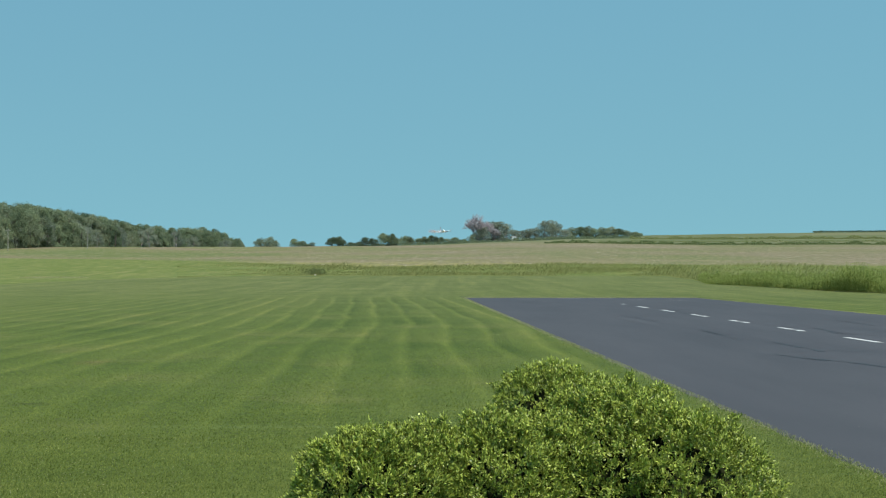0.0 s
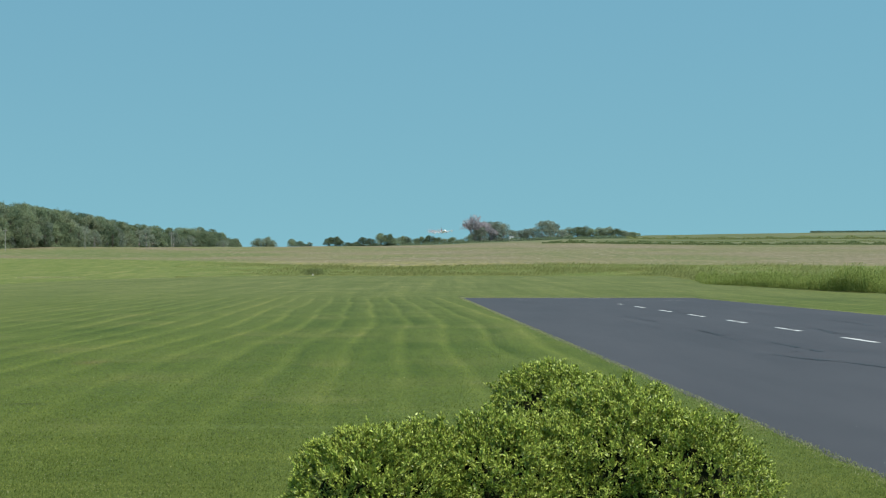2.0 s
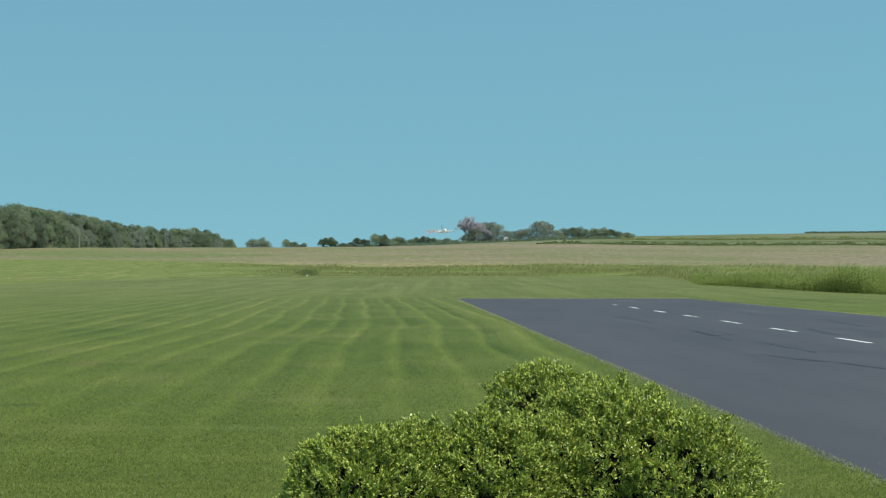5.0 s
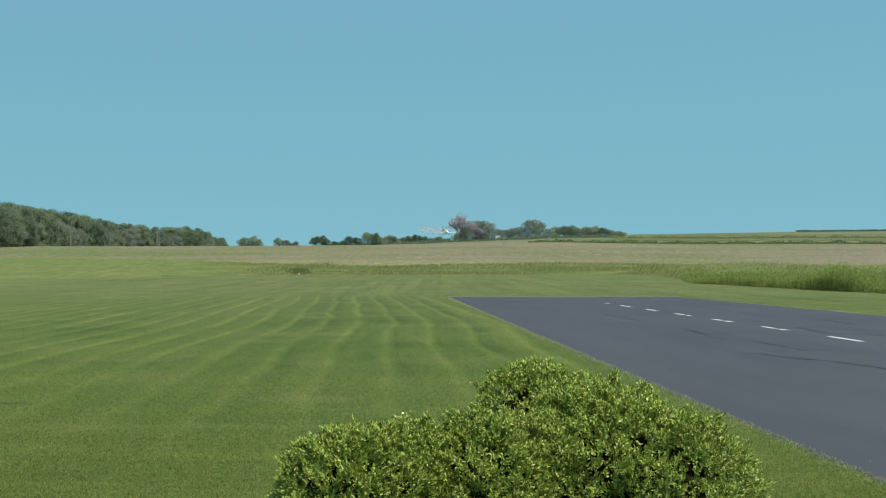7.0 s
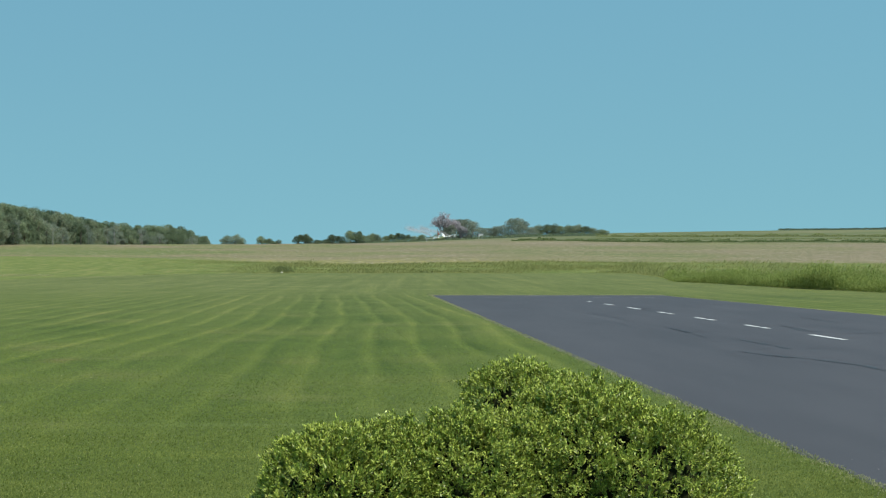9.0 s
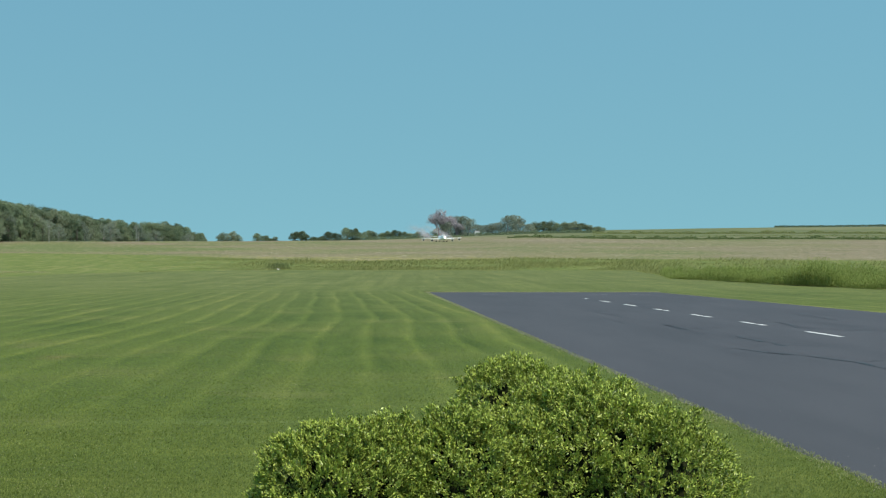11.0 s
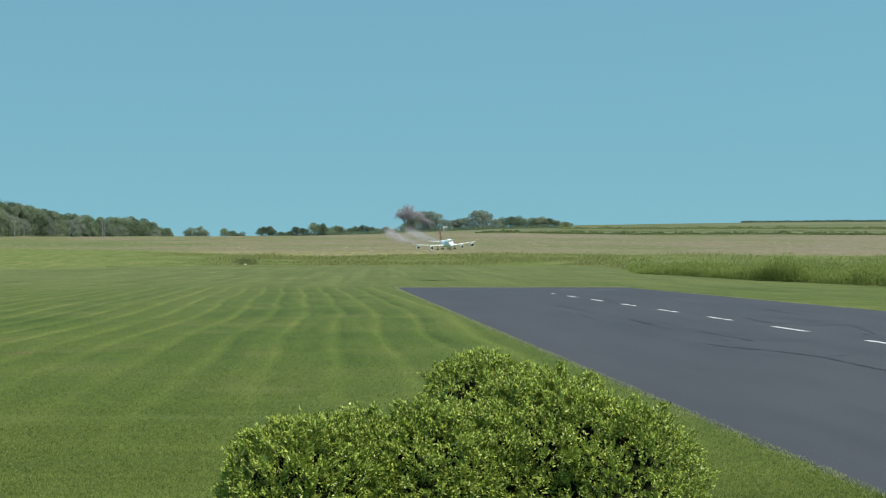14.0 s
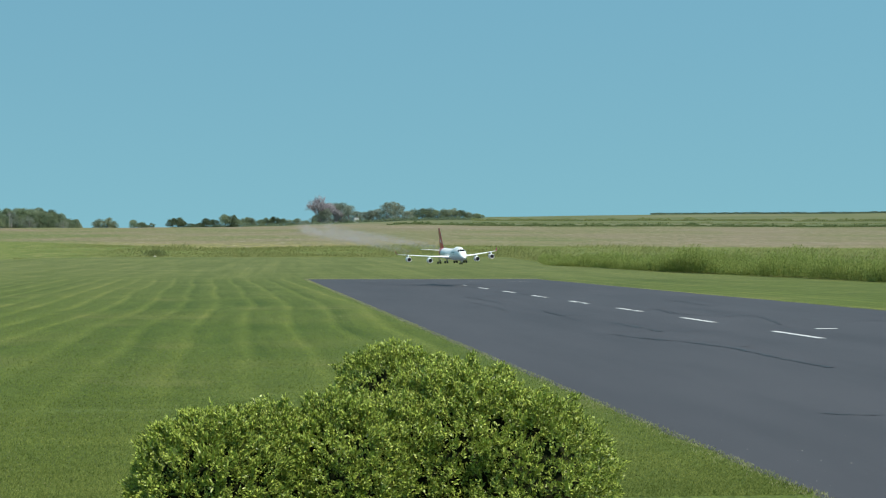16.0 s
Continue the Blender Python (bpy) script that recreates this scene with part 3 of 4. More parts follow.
def build_tall_grass():
    rng = np.random.default_rng(6)
    # strip of uncut grass between lawn and field
    n = 90000
    c = rng.uniform(-470, 1500, n)
    r1 = np.array([mown_end(q) for q in c])
    r2 = np.array([rough_end(q) for q in c])
    r = r1 + (r2 - r1) * (rng.random(n) ** 1.2 - 0.03 + 0.05 * np.sin(c / 37) * rng.random(n))
    r = np.where(c > 430, np.maximum(r, r1 + 3.0), r)
    b = np.arctan(c / 1000 / FOCAL)
    x, y = r * np.sin(b), r * np.cos(b)
    patch = np.array([noise.noise((a * 0.07, q * 0.05, 3)) for a, q in zip(x, y)])
    h = (0.22 + 0.62 * rng.random(n) ** 2) * (1 + 2.6 * patch).clip(0.2, 2.2) * np.clip((c + 480) / 350, 0.2, 1)
    p = np.stack([x, y, [land(a, q) - 0.03 for a, q in zip(x, y)]], 1)
    d = np.stack([rng.normal(0, 1.0, n), rng.normal(0, 1.0, n), np.ones(n)], 1)
    v, f = leaves(p, d, h, 0.03 + 0.05 * rng.random(n), rng, np.array([1.2, -2.0, 2.5]))
    ob = new("tall_grass", mesh_of("tall_grass", v, f.tolist(), TALLGRASS))
    tagged(ob, "strip of uncut tall green grass along the field", "grass", kind="stuff")
    # bank of leafy weeds beside the runway
    n = 5200
    c = np.concatenate([rng.uniform(455, 760, 1900), rng.uniform(700, 1500, n - 1900)])
    r1 = np.array([mown_end(q) for q in c])
    r = r1 + 0.5 + 16 * rng.random(n) ** 1.5
    b = np.arctan(c / 1000 / FOCAL)
    x, y = r * np.sin(b), r * np.cos(b)
    patch = np.array([noise.noise((a * 0.22, q * 0.12, 7)) for a, q in zip(x, y)])
    tall = (0.75 + 0.75 * rng.random(n) ** 2) * (1 + 0.9 * patch) * np.interp(c, [455, 560, 760, 1100], [0.7, 0.95, 1.1, 1.15])
    bits = []
    for k in range(30):
        q = 0.1 + 0.9 * rng.random(n)
        p = np.stack([x + rng.normal(0, 0.16, n), y + rng.normal(0, 0.16, n), np.array([land(a, s) for a, s in zip(x, y)]) + tall * q * 0.85 - 0.05], 1)
        d = np.stack([rng.normal(0, 0.5, n), rng.normal(0, 0.5, n), 0.55 + 0.5 * rng.random(n)], 1)
        bits.append(leaves(p, d, 0.10 + 0.11 * rng.random(n), 0.035 + 0.04 * rng.random(n), rng, np.array([1.6, -2.6, 3.2])))
    p = np.stack([x, y, [land(a, s) - 0.05 for a, s in zip(x, y)]], 1)
    bits.append(leaves(p, np.stack([rng.normal(0, 0.1, n), rng.normal(0, 0.1, n), np.ones(n)], 1), tall * 0.95, 0.04, rng))
    v, f = join(bits)
    ob = new("weed_bank", mesh_of("weed_bank", v, f, WEED))
    tagged(ob, "chest-high bank of leafy green weeds beyond the runway", "weeds", kind="stuff")


def build_odd_growth():
    """A dark weed clump with a pale stone at the field's edge, and a thin row of cut hay."""
    rng = np.random.default_rng(8)
    n = 900
    c, r = rng.normal(-226, 9, n), 243 + rng.normal(0, 1.0, n)
    x, y = r * np.sin(np.arctan(c / 1000 / FOCAL)), r * np.cos(np.arctan(c / 1000 / FOCAL))
    p = np.stack([x, y, np.array([land(a, b) for a, b in zip(x, y)]) + 0.8 * rng.random(n) ** 1.6], 1)
    v, f = leaves(p, np.stack([rng.normal(0, 0.5, n), rng.normal(0, 0.5, n), np.ones(n)], 1), 0.25, 0.12, rng)
    tagged(new("weed_clump", mesh_of("weed_clump", v, f.tolist(), BRUSH)), "dark green weed clump at the field's edge", "weeds", kind="stuff")
    n = 2200
    c = rng.uniform(-750, -630, n)
    r = 210 + rng.normal(0, 0.25, n) + 2 * np.sin(c / 40)
    x, y = r * np.sin(np.arctan(c / 1000 / FOCAL)), r * np.cos(np.arctan(c / 1000 / FOCAL))
    p = np.stack([x, y, np.array([land(a, b) for a, b in zip(x, y)]) + 0.04 * rng.random(n)], 1)
    v, f = leaves(p, rng.normal(size=(n, 3)) * [1, 1, 0.3], 0.25, 0.07, rng, np.array([1.0, -1.5, 2.5]))
    tagged(new("hay_row", mesh_of("hay_row", v, f.tolist(), STRAW)), "thin pale row of cut hay on the rough grass", "hay", kind="stuff")
    bm = bmesh.new()
    bmesh.ops.create_icosphere(bm, subdivisions=2, radius=0.2)
    for q in bm.verts:
        q.co *= 1 + 0.25 * noise.noise(q.co * 7)
        q.co.z *= 0.7
    me = bpy.data.meshes.new("stone")
    bm.to_mesh(me)
    bm.free()
    me.materials.append(SIDING)
    stone = tagged(new("stone", me), "small pale stone beside the weed clump", "stone")
    x, y = 241 * math.sin(math.atan(-0.226 / FOCAL)), 241 * math.cos(math.atan(-0.226 / FOCAL))
    stone.location = (x, y, land(x, y) + 0.07)


build_lawn_blades()
build_tall_grass()
build_odd_growth()


def build_chips():
    """Loose pale chips and dust specks on the near asphalt."""
    rng = np.random.default_rng(14)
    knots = [(5.2, 14.5), (6.4, 17.0), (4.4, 12.6), (6.0, 20.5), (7.6, 15.6), (5.0, 18.0)]
    v, f = [], []
    for k in range(190):
        if k < 120:
            kx, ky = knots[k % len(knots)]
            x, y = kx + rng.normal(0, 0.5), ky + rng.normal(0, 1.1)
        else:
            y = 11 + 30 * rng.random() ** 1.4
            x = run_x(RUN_LEFT, y) + abs(rng.normal(0, 0.45)) + 0.05
        r, a = 0.0025 + 0.0055 * rng.random() ** 2, rng.uniform(0, 6.28)
        b = len(v)
        for q in range(4):
            v.append((x + r * math.cos(a + q * 1.57) * rng.uniform(0.6, 1.4), y + 1.6 * r * math.sin(a + q * 1.57), 0.005))
        v.append((x, y, 0.005 + r * 0.8))
        f += [(b, b + 1, b + 4), (b + 1, b + 2, b + 4), (b + 2, b + 3, b + 4), (b + 3, b, b + 4)]
    tagged(new("stone_chips", mesh_of("stone_chips", v, f, POLEWOOD)), "loose pale stone chips scattered on the asphalt", "gravel", kind="stuff")


build_chips()


# ---- clipped shrubs in front of the camera ----
SPRIG = 9  # leaves on one sprig


def build_shrub(lobes, seed, label, count, singles, bald=None):
    """lobes: (x, y, z, half-width, half-depth, half-height)"""
    rng = np.random.default_rng(seed)
    lobes = np.array(lobes)
    base = Vector((float(lobes[:, 0].mean()), float(lobes[:, 1].mean()), 0))
    ob = tagged(new("shrub"), label, "shrub", "shrubs before the lawn")
    ob.location = base
    area = lobes[:, 3] * lobes[:, 5]
    count //= SPRIG
    pick = rng.choice(len(lobes), count, p=area / area.sum())
    dirs = unit(rng.normal(size=(count, 3)))
    dirs[:, 2] = np.where(dirs[:, 2] < -0.75, -dirs[:, 2], dirs[:, 2])
    lob = lobes[pick]
    lump = np.array([noise.noise((a * 3.6 + k * 5, b * 3.6, c * 3.6)) + 1.9 * noise.noise((a * 7 + k, b * 7, c * 7)) for (a, b, c), k in zip(dirs, pick)])
    tuft = np.array([noise.noise((a * 15 + k * 3, b * 15, c * 15)) for (a, b, c), k in zip(dirs, pick)])
    shell = 0.942 + 0.105 * lump + 0.07 * tuft - 0.13 * rng.random(count) ** 2 - 0.14 * (lump < -0.35) * rng.random(count)
    p = lob[:, :3] + dirs * lob[:, 3:] * shell[:, None]
    keep = ((tuft > -0.22) | (rng.random(count) < 0.2)) & ((lump > -0.42) | (rng.random(count) < 0.45))
    if bald is not None:  # a thin, half-dead spot
        keep &= (np.linalg.norm(p - np.array(bald[:3]), axis=1) > bald[3] * (0.7 + 0.8 * rng.random(count))) | (rng.random(count) < 0.35)
    for k, q in enumerate(lobes):
        inside = (((p - q[:3]) / q[3:]) ** 2).sum(1) < 0.70
        keep &= ~(inside & (pick != k))
    keep &= p[:, 2] > 0.05
    keep &= (dirs[:, 1] < 0.35) | (rng.random(count) < 0.35)  # thinner on the shaded far side
    p, dirs = np.repeat(p[keep], SPRIG, 0), np.repeat(dirs[keep], SPRIG, 0)
    n = len(p)
    # leaves sit in pairs along a short shoot that points out and up, the youngest at its tip
    shoot = np.repeat(unit(dirs[::SPRIG] * 0.9 + rng.normal(0, 0.38, (n // SPRIG, 3)) + np.array([0, 0, 0.6])), SPRIG, 0)
    along = np.tile(np.linspace(0, 1, SPRIG), n // SPRIG)[:, None]
    p = p + shoot * along * 0.019 + rng.normal(0, 0.0022, (n, 3))
    d = shoot * (0.35 + 0.9 * along) + rng.normal(0, 0.42, (n, 3))
    v, f = leaves(p - np.array(base), d, 0.0105 + 0.0070 * rng.random(n), 0.0048 + 0.0026 * rng.random(n), rng, dirs * 0.8 + np.array([0.3, -0.4, 1.2]))
    part("leaves", mesh_of("leaves", v, f.tolist(), SHRUB), ob, "dense yellow-green leaves")
    # near-black shell in each lobe: stands in for the shaded twigs inside
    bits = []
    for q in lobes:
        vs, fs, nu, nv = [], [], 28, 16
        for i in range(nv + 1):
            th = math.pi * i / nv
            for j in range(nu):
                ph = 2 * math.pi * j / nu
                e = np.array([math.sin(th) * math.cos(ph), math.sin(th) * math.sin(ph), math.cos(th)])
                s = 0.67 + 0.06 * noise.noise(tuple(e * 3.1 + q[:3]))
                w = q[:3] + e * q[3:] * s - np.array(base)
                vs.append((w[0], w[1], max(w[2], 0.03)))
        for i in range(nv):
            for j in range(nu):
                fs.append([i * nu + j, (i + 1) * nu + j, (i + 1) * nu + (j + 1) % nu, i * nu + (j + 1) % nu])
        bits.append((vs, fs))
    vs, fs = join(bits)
    part("shade_shell", mesh_of("shade_shell_mesh", vs, fs, INNER_SHADE, True), ob, "near-black inner shell standing in for shaded twigs between the leaves")
    for q in lobes:
        tv, tf = tube([(q[0] - base.x, q[1] - base.y, 0.0), (q[0] - base.x + 0.02, q[1] - base.y, 0.22), (q[0] - base.x, q[1] - base.y, max(0.3, q[2] - 0.2))], [0.03, 0.025, 0.015])
        part("stem", mesh_of("stem", tv, tf, BARK), ob)
    # the outermost leaves one by one
    lv = [(0, 0, 0), (0.0042, 0.001, 0.008), (0.0036, 0.0012, 0.017), (0, -0.001, 0.025), (-0.0036, 0.0012, 0.017), (-0.0042, 0.001, 0.008), (0, -0.0015, 0.012)]
    leaf = mesh_of("leaf", lv, [(0, 1, 6), (1, 2, 6), (2, 3, 6), (3, 4, 6), (4, 5, 6), (5, 0, 6)], SHRUB)
    front = np.argsort(p[:, 1] - 0.6 * p[:, 2])[: max(singles * 8, 1)]
    for i in rng.choice(front, singles, replace=False):
        q = Vector(d[i]).to_track_quat("Z", "Y").to_matrix().to_4x4()
        part("leaf", leaf, ob, at=Matrix.Translation(Vector(p[i]) - base + Vector(dirs[i]) * 0.012) @ q)
    return ob


def lobe(c, low, rx, rz, y, depth=1.0):
    """A lobe from its bearing, its drop below eye level and its half sizes, in thousandths at distance y."""
    k = y / 1000 / FOCAL
    return (c * k, y, EYE - low * k, rx * k, rx * k * depth, rz * k)


build_shrub([lobe(-128, 432, 146, 152, 5.9), lobe(-30, 440, 120, 170, 6.0), lobe(95, 420, 135, 165, 6.05)], 21,
            "low rounded yellow-green boxwood shrub with small glossy leaves", 320000, 120, (-0.385, 5.42, 0.86, 0.085))
build_shrub([lobe(194, 285, 118, 118, 6.7), lobe(292, 385, 172, 192, 6.45), lobe(330, 420, 200, 205, 6.3), lobe(428, 440, 170, 185, 6.15), lobe(190, 430, 150, 170, 6.2)], 22,
            "large domed yellow-green boxwood shrub with small glossy leaves", 530000, 180)


# ---- trees ----
def tree_meshes(seed, tall, wide, leaf=TREELEAF, lobes=34, per=60, bare=0.12, clump=0.6, bark=None, foot=0.16):
    """Trunk with limbs, and a crown of clumps; foot at the origin."""
    rng = np.random.default_rng(seed)
    pts = [(0, 0, -0.8), (rng.normal(0, 0.1), rng.normal(0, 0.1), tall * 0.25), (rng.normal(0, 0.3), rng.normal(0, 0.3), tall * 0.5), (rng.normal(0, 0.4), rng.normal(0, 0.4), tall * 0.85)]
    bits = [tube(pts, [tall * 0.028, tall * 0.02, tall * 0.013, tall * 0.004])]
    centres = []
    for k in range(lobes):
        a, z = rng.uniform(0, 2 * math.pi), rng.random()
        rad = wide * (0.25 + 0.75 * rng.random() ** 0.6) * math.sin(math.pi * (foot + (0.94 - foot) * z)) ** 0.7
        c = np.array([math.cos(a) * rad, math.sin(a) * rad, tall * (bare + (0.92 - bare) * z)])
        centres.append(c)
        if k % 3 == 0:
            h = tall * (0.2 + 0.3 * rng.random())
            bits.append(tube([(0, 0, h), tuple(c * [0.5, 0.5, 1] * 0.5 + np.array([0, 0, h]) * 0.5), tuple(c)], [tall * 0.010, tall * 0.007, tall * 0.002], 4))
    trunk = mesh_of("trunk", *join(bits), bark or BARK)
    leaf_bits = []
    per, clump = int(per * 2.4), clump * 0.66
    for c in centres:
        size = wide * rng.uniform(0.20, 0.36)
        q = unit(rng.normal(size=(per, 3)))
        p = c + q * size * [1, 1, 0.8] * (0.5 + 0.6 * rng.random((per, 1)))
        leaf_bits.append(leaves(p, q + rng.normal(0, 0.6, (per, 3)), clump * (0.7 + 0.7 * rng.random(per)), clump * 0.75, rng, q + np.array([0.2, -0.3, 0.8])))
    v, f = join(leaf_bits)
    return trunk, mesh_of("crown", v, f, leaf)


def tree_thing(trunk, crown, label, group=""):
    ob = tagged(new("tree"), label, "tree", group)
    part("trunk", trunk, ob)
    part("crown", crown, ob)
    return ob


def place(c, r):
    b = math.atan(c / 1000 / FOCAL)
    x, y = r * math.sin(b), r * math.cos(b)
    return x, y, land(x, y)


def plant(model, c, r, tall, base_tall, turn, wide=1.0):
    x, y, z = place(c, r)
    s = tall / base_tall
    return copy_thing(model, Matrix.Translation((x, y, z - 0.9)) @ Matrix.Rotation(turn, 4, "Z") @ Matrix.Diagonal((s * wide, s * wide, s, 1)))


def build_woods():
    rng = random.Random(11)
    label = "tall leafy green tree at the wood's edge behind the field"
    models = [tree_thing(*tree_meshes(100 + k, 15, 4.6 + 0.5 * (k % 3), (TREELEAF, TREELEAF, PALELEAF, TREELEAF, SILVERLEAF)[k], bark=PALEBARK if k == 4 else None), label, "trees of the wood") for k in range(5)]
    for row in range(4):
        steps = 62
        for i in range(steps):
            q = (i + rng.uniform(-0.3, 0.3)) / (steps - 1)
            c = -860 + 500 * q + row * 2
            r = 600 + 420 * max(q, 0) ** 1.2 + 22 * row + rng.uniform(-6, 6)
            # the wood's top line falls away along its length
            top = float(np.interp(c, [-900, -784, -740, -620, -540, -470, -410, -365, -352], [126, 118, 117, 98, 82, 76, 76, 60, 48])) + rng.uniform(-7, 5)
            x, y, z = place(c, r)
            tall = EYE + top * r / 1000 / FOCAL - z
            if row == 0:
                tall *= rng.uniform(0.6, 0.92)
            m = models[rng.choice([0, 1, 2, 3, 4] if row == 0 else [0, 1, 2, 3])]
            plant(m, c, r, max(tall, 5), 15, rng.uniform(0, 6.28), rng.uniform(0.85, 1.15) * (1.15 if tall < 10 else 0.95))
    for k, m in enumerate(models):
        x, y, z = place(-760 + 60 * k, 690)
        m.matrix_basis = Matrix.Translation((x, y, z - 0.3)) @ Matrix.Diagonal((0.6, 0.6, 0.6, 1))


def build_clumps():
    """Single trees and small groups along the crest."""
    rng = random.Random(12)
    low = tree_thing(*tree_meshes(140, 10, 5.2, TREELEAF, 44, 60, 0.0, foot=0.36), "round dark green tree on the field's crest", "trees on the crest")
    pale = tree_thing(*tree_meshes(141, 10, 4.8, PALELEAF, 36, 48, 0.0, foot=0.34), "pale green thin-leaved tree on the field's crest", "trees on the crest")
    # bearing, top, half-width (thousandths), distance, pale?
    spots = [
        (-323, 58, 10, 850, 1), (-308, 60, 11, 850, 1), (-298, 54, 8, 850, 1),
        (-262, 57, 8, 860, 0), (-249, 53, 8, 860, 0), (-231, 51, 6, 860, 1), (-240, 48, 6, 860, 0),
        (-197, 60, 9, 850, 0), (-186, 61, 9, 850, 0), (-178, 55, 7, 850, 0),
        (-164, 51, 7, 860, 0), (-150, 52, 8, 860, 0), (-136, 60, 9, 850, 0), (-124, 58, 8, 850, 0), (-104, 67, 10, 850, 0), (-92, 66, 9, 850, 0), (-82, 59, 8, 850, 0),
        (-70, 62, 7, 870, 0), (-58, 61, 8, 870, 1), (-44, 58, 9, 880, 0), (-30, 61, 9, 880, 0), (-18, 63, 9, 880, 0), (-6, 60, 9, 880, 0), (8, 58, 8, 890, 1), (22, 60, 8, 890, 0), (36, 57, 7, 890, 0),
        (53, 66, 8, 889, 1), (64, 74, 9, 890, 1), (73, 78, 9, 890, 1),
        (100, 88, 12, 900, 1), (112, 84, 12, 900, 1), (90, 88, 11, 905, 1), (78, 87, 10, 905, 1), (127, 73, 9, 900, 1), (140, 72, 10, 905, 1), (152, 75, 10, 905, 1), (164, 77, 10, 905, 1),
        (180, 89, 12, 900, 1), (192, 90, 12, 902, 1), (202, 84, 11, 904, 1), (216, 74, 10, 905, 1), (228, 77, 9, 940, 1), (242, 78, 9, 940, 0), (256, 79, 9, 940, 1), (270, 75, 9, 940, 0), (283, 77, 9, 940, 1), (296, 78, 9, 940, 1), (310, 75, 9, 940, 0), (324, 72, 9, 940, 1), (338, 69, 7, 950, 0), (347, 66, 5, 955, 0),
    ]
    silver = tree_thing(*tree_meshes(142, 10, 4.4, SILVERLEAF, 32, 50, 0.06, 0.55, PALEBARK, 0.24), "pale silvery tree with light trunks on the crest", "trees on the crest")
    for c, top, half, r, light in spots:
        x, y, z = place(c, r)
        tall = max(EYE + top * r / 1000 / FOCAL - z, 2.5) + 0.9
        half_m = half * r / 1000 / FOCAL * (1.7 if c > 220 else 1.35)
        model, base_w = ((low, 5.2), (pale, 4.8), (silver, 4.4))[2 if c > 60 and r < 930 and light else light]
        plant(model, c, r, tall, 10, rng.uniform(0, 6.28), half_m / (base_w * tall / 10))
    for m, c in ((low, -90), (pale, -64), (silver, 150)):
        x, y, z = place(c, 905)
        m.matrix_basis = Matrix.Translation((x, y, z - 0.3)) @ Matrix.Diagonal((0.6, 0.6, 0.6, 1))


def build_bare_tree(c, r, tall, seed):
    rng = random.Random(seed)
    x, y, z = place(c, r)
    ob = tagged(new("tree"), "tall bare pinkish-grey tree with a spreading branched crown", "tree")
    ob.location = (x, y, z - 0.3)
    thick, thin, tips = [], [], []

    def grow(p, d, length, rad, depth):
        mid = p + d * length * 0.5 + Vector((rng.gauss(0, 0.1), rng.gauss(0, 0.1), 0)) * length * 0.3
        end = p + d * length
        (thick if depth < 2 else thin).append(tube([p, mid, end], [rad, rad * 0.85, rad * 0.65], 5 if depth < 2 else 3))
        if depth >= 2:
            tips.extend([tuple(end), tuple(mid)])
        if depth < 5:
            for _ in range(3 if depth < 3 else 4):
                nd = (d + Vector((rng.gauss(0, 0.42), rng.gauss(0, 0.42), rng.gauss(0.22, 0.35)))).normalized()
                grow(end, nd, length * rng.uniform(0.74, 0.98), max(rad * 0.62, 0.085), depth + 1)

    for lean in ((-0.16, 0.1), (0.02, -0.15), (0.2, 0.15), (0.05, 0.2)):
        grow(Vector((0, 0, 0)), Vector((*lean, 1)).normalized(), tall * 0.15, tall * 0.022, 1)
    part("trunk", mesh_of("trunk", *join(thick), PALEBARK), ob)
    part("branch", mesh_of("branch", *join(thin), PALEBARK), ob)
    nrng = np.random.default_rng(seed)
    q = np.repeat(np.array(tips), 3, 0)
    q = q + nrng.normal(0, 0.35, q.shape)
    part("crown", mesh_of("crown", *[k if i == 0 else k.tolist() for i, k in enumerate(leaves(q, nrng.normal(size=q.shape), 0.3, 0.2, nrng))], BUD), ob, "sparse mauve buds")


def build_poles():
    for c, r, tall in ((-770, 585, 8.2), (-629, 640, 7.5), (-476, 740, 7.5)):
        x, y, z = place(c, r)
        ob = tagged(new("utility_pole"), "weathered grey wooden utility pole before the wood", "pole", "utility poles")
        ob.location = (x, y, z - 0.5)
        part("pole", mesh_of("pole", *tube([(0, 0, 0), (0, 0, tall * 0.5), (0, 0, tall)], [0.15, 0.13, 0.11], 10), POLEWOOD), ob)
        part("crossarm", mesh_of("crossarm", *box_mesh(-0.8, 0.8, -0.18, -0.1, tall - 0.85, tall - 0.74), POLEWOOD), ob)
        for s in (-0.7, -0.35, 0.35, 0.7):
            part("insulator", mesh_of("insulator", *tube([(s, -0.15, tall - 0.74), (s, -0.15, tall - 0.6)], [0.04, 0.03], 8), SIDING), ob)


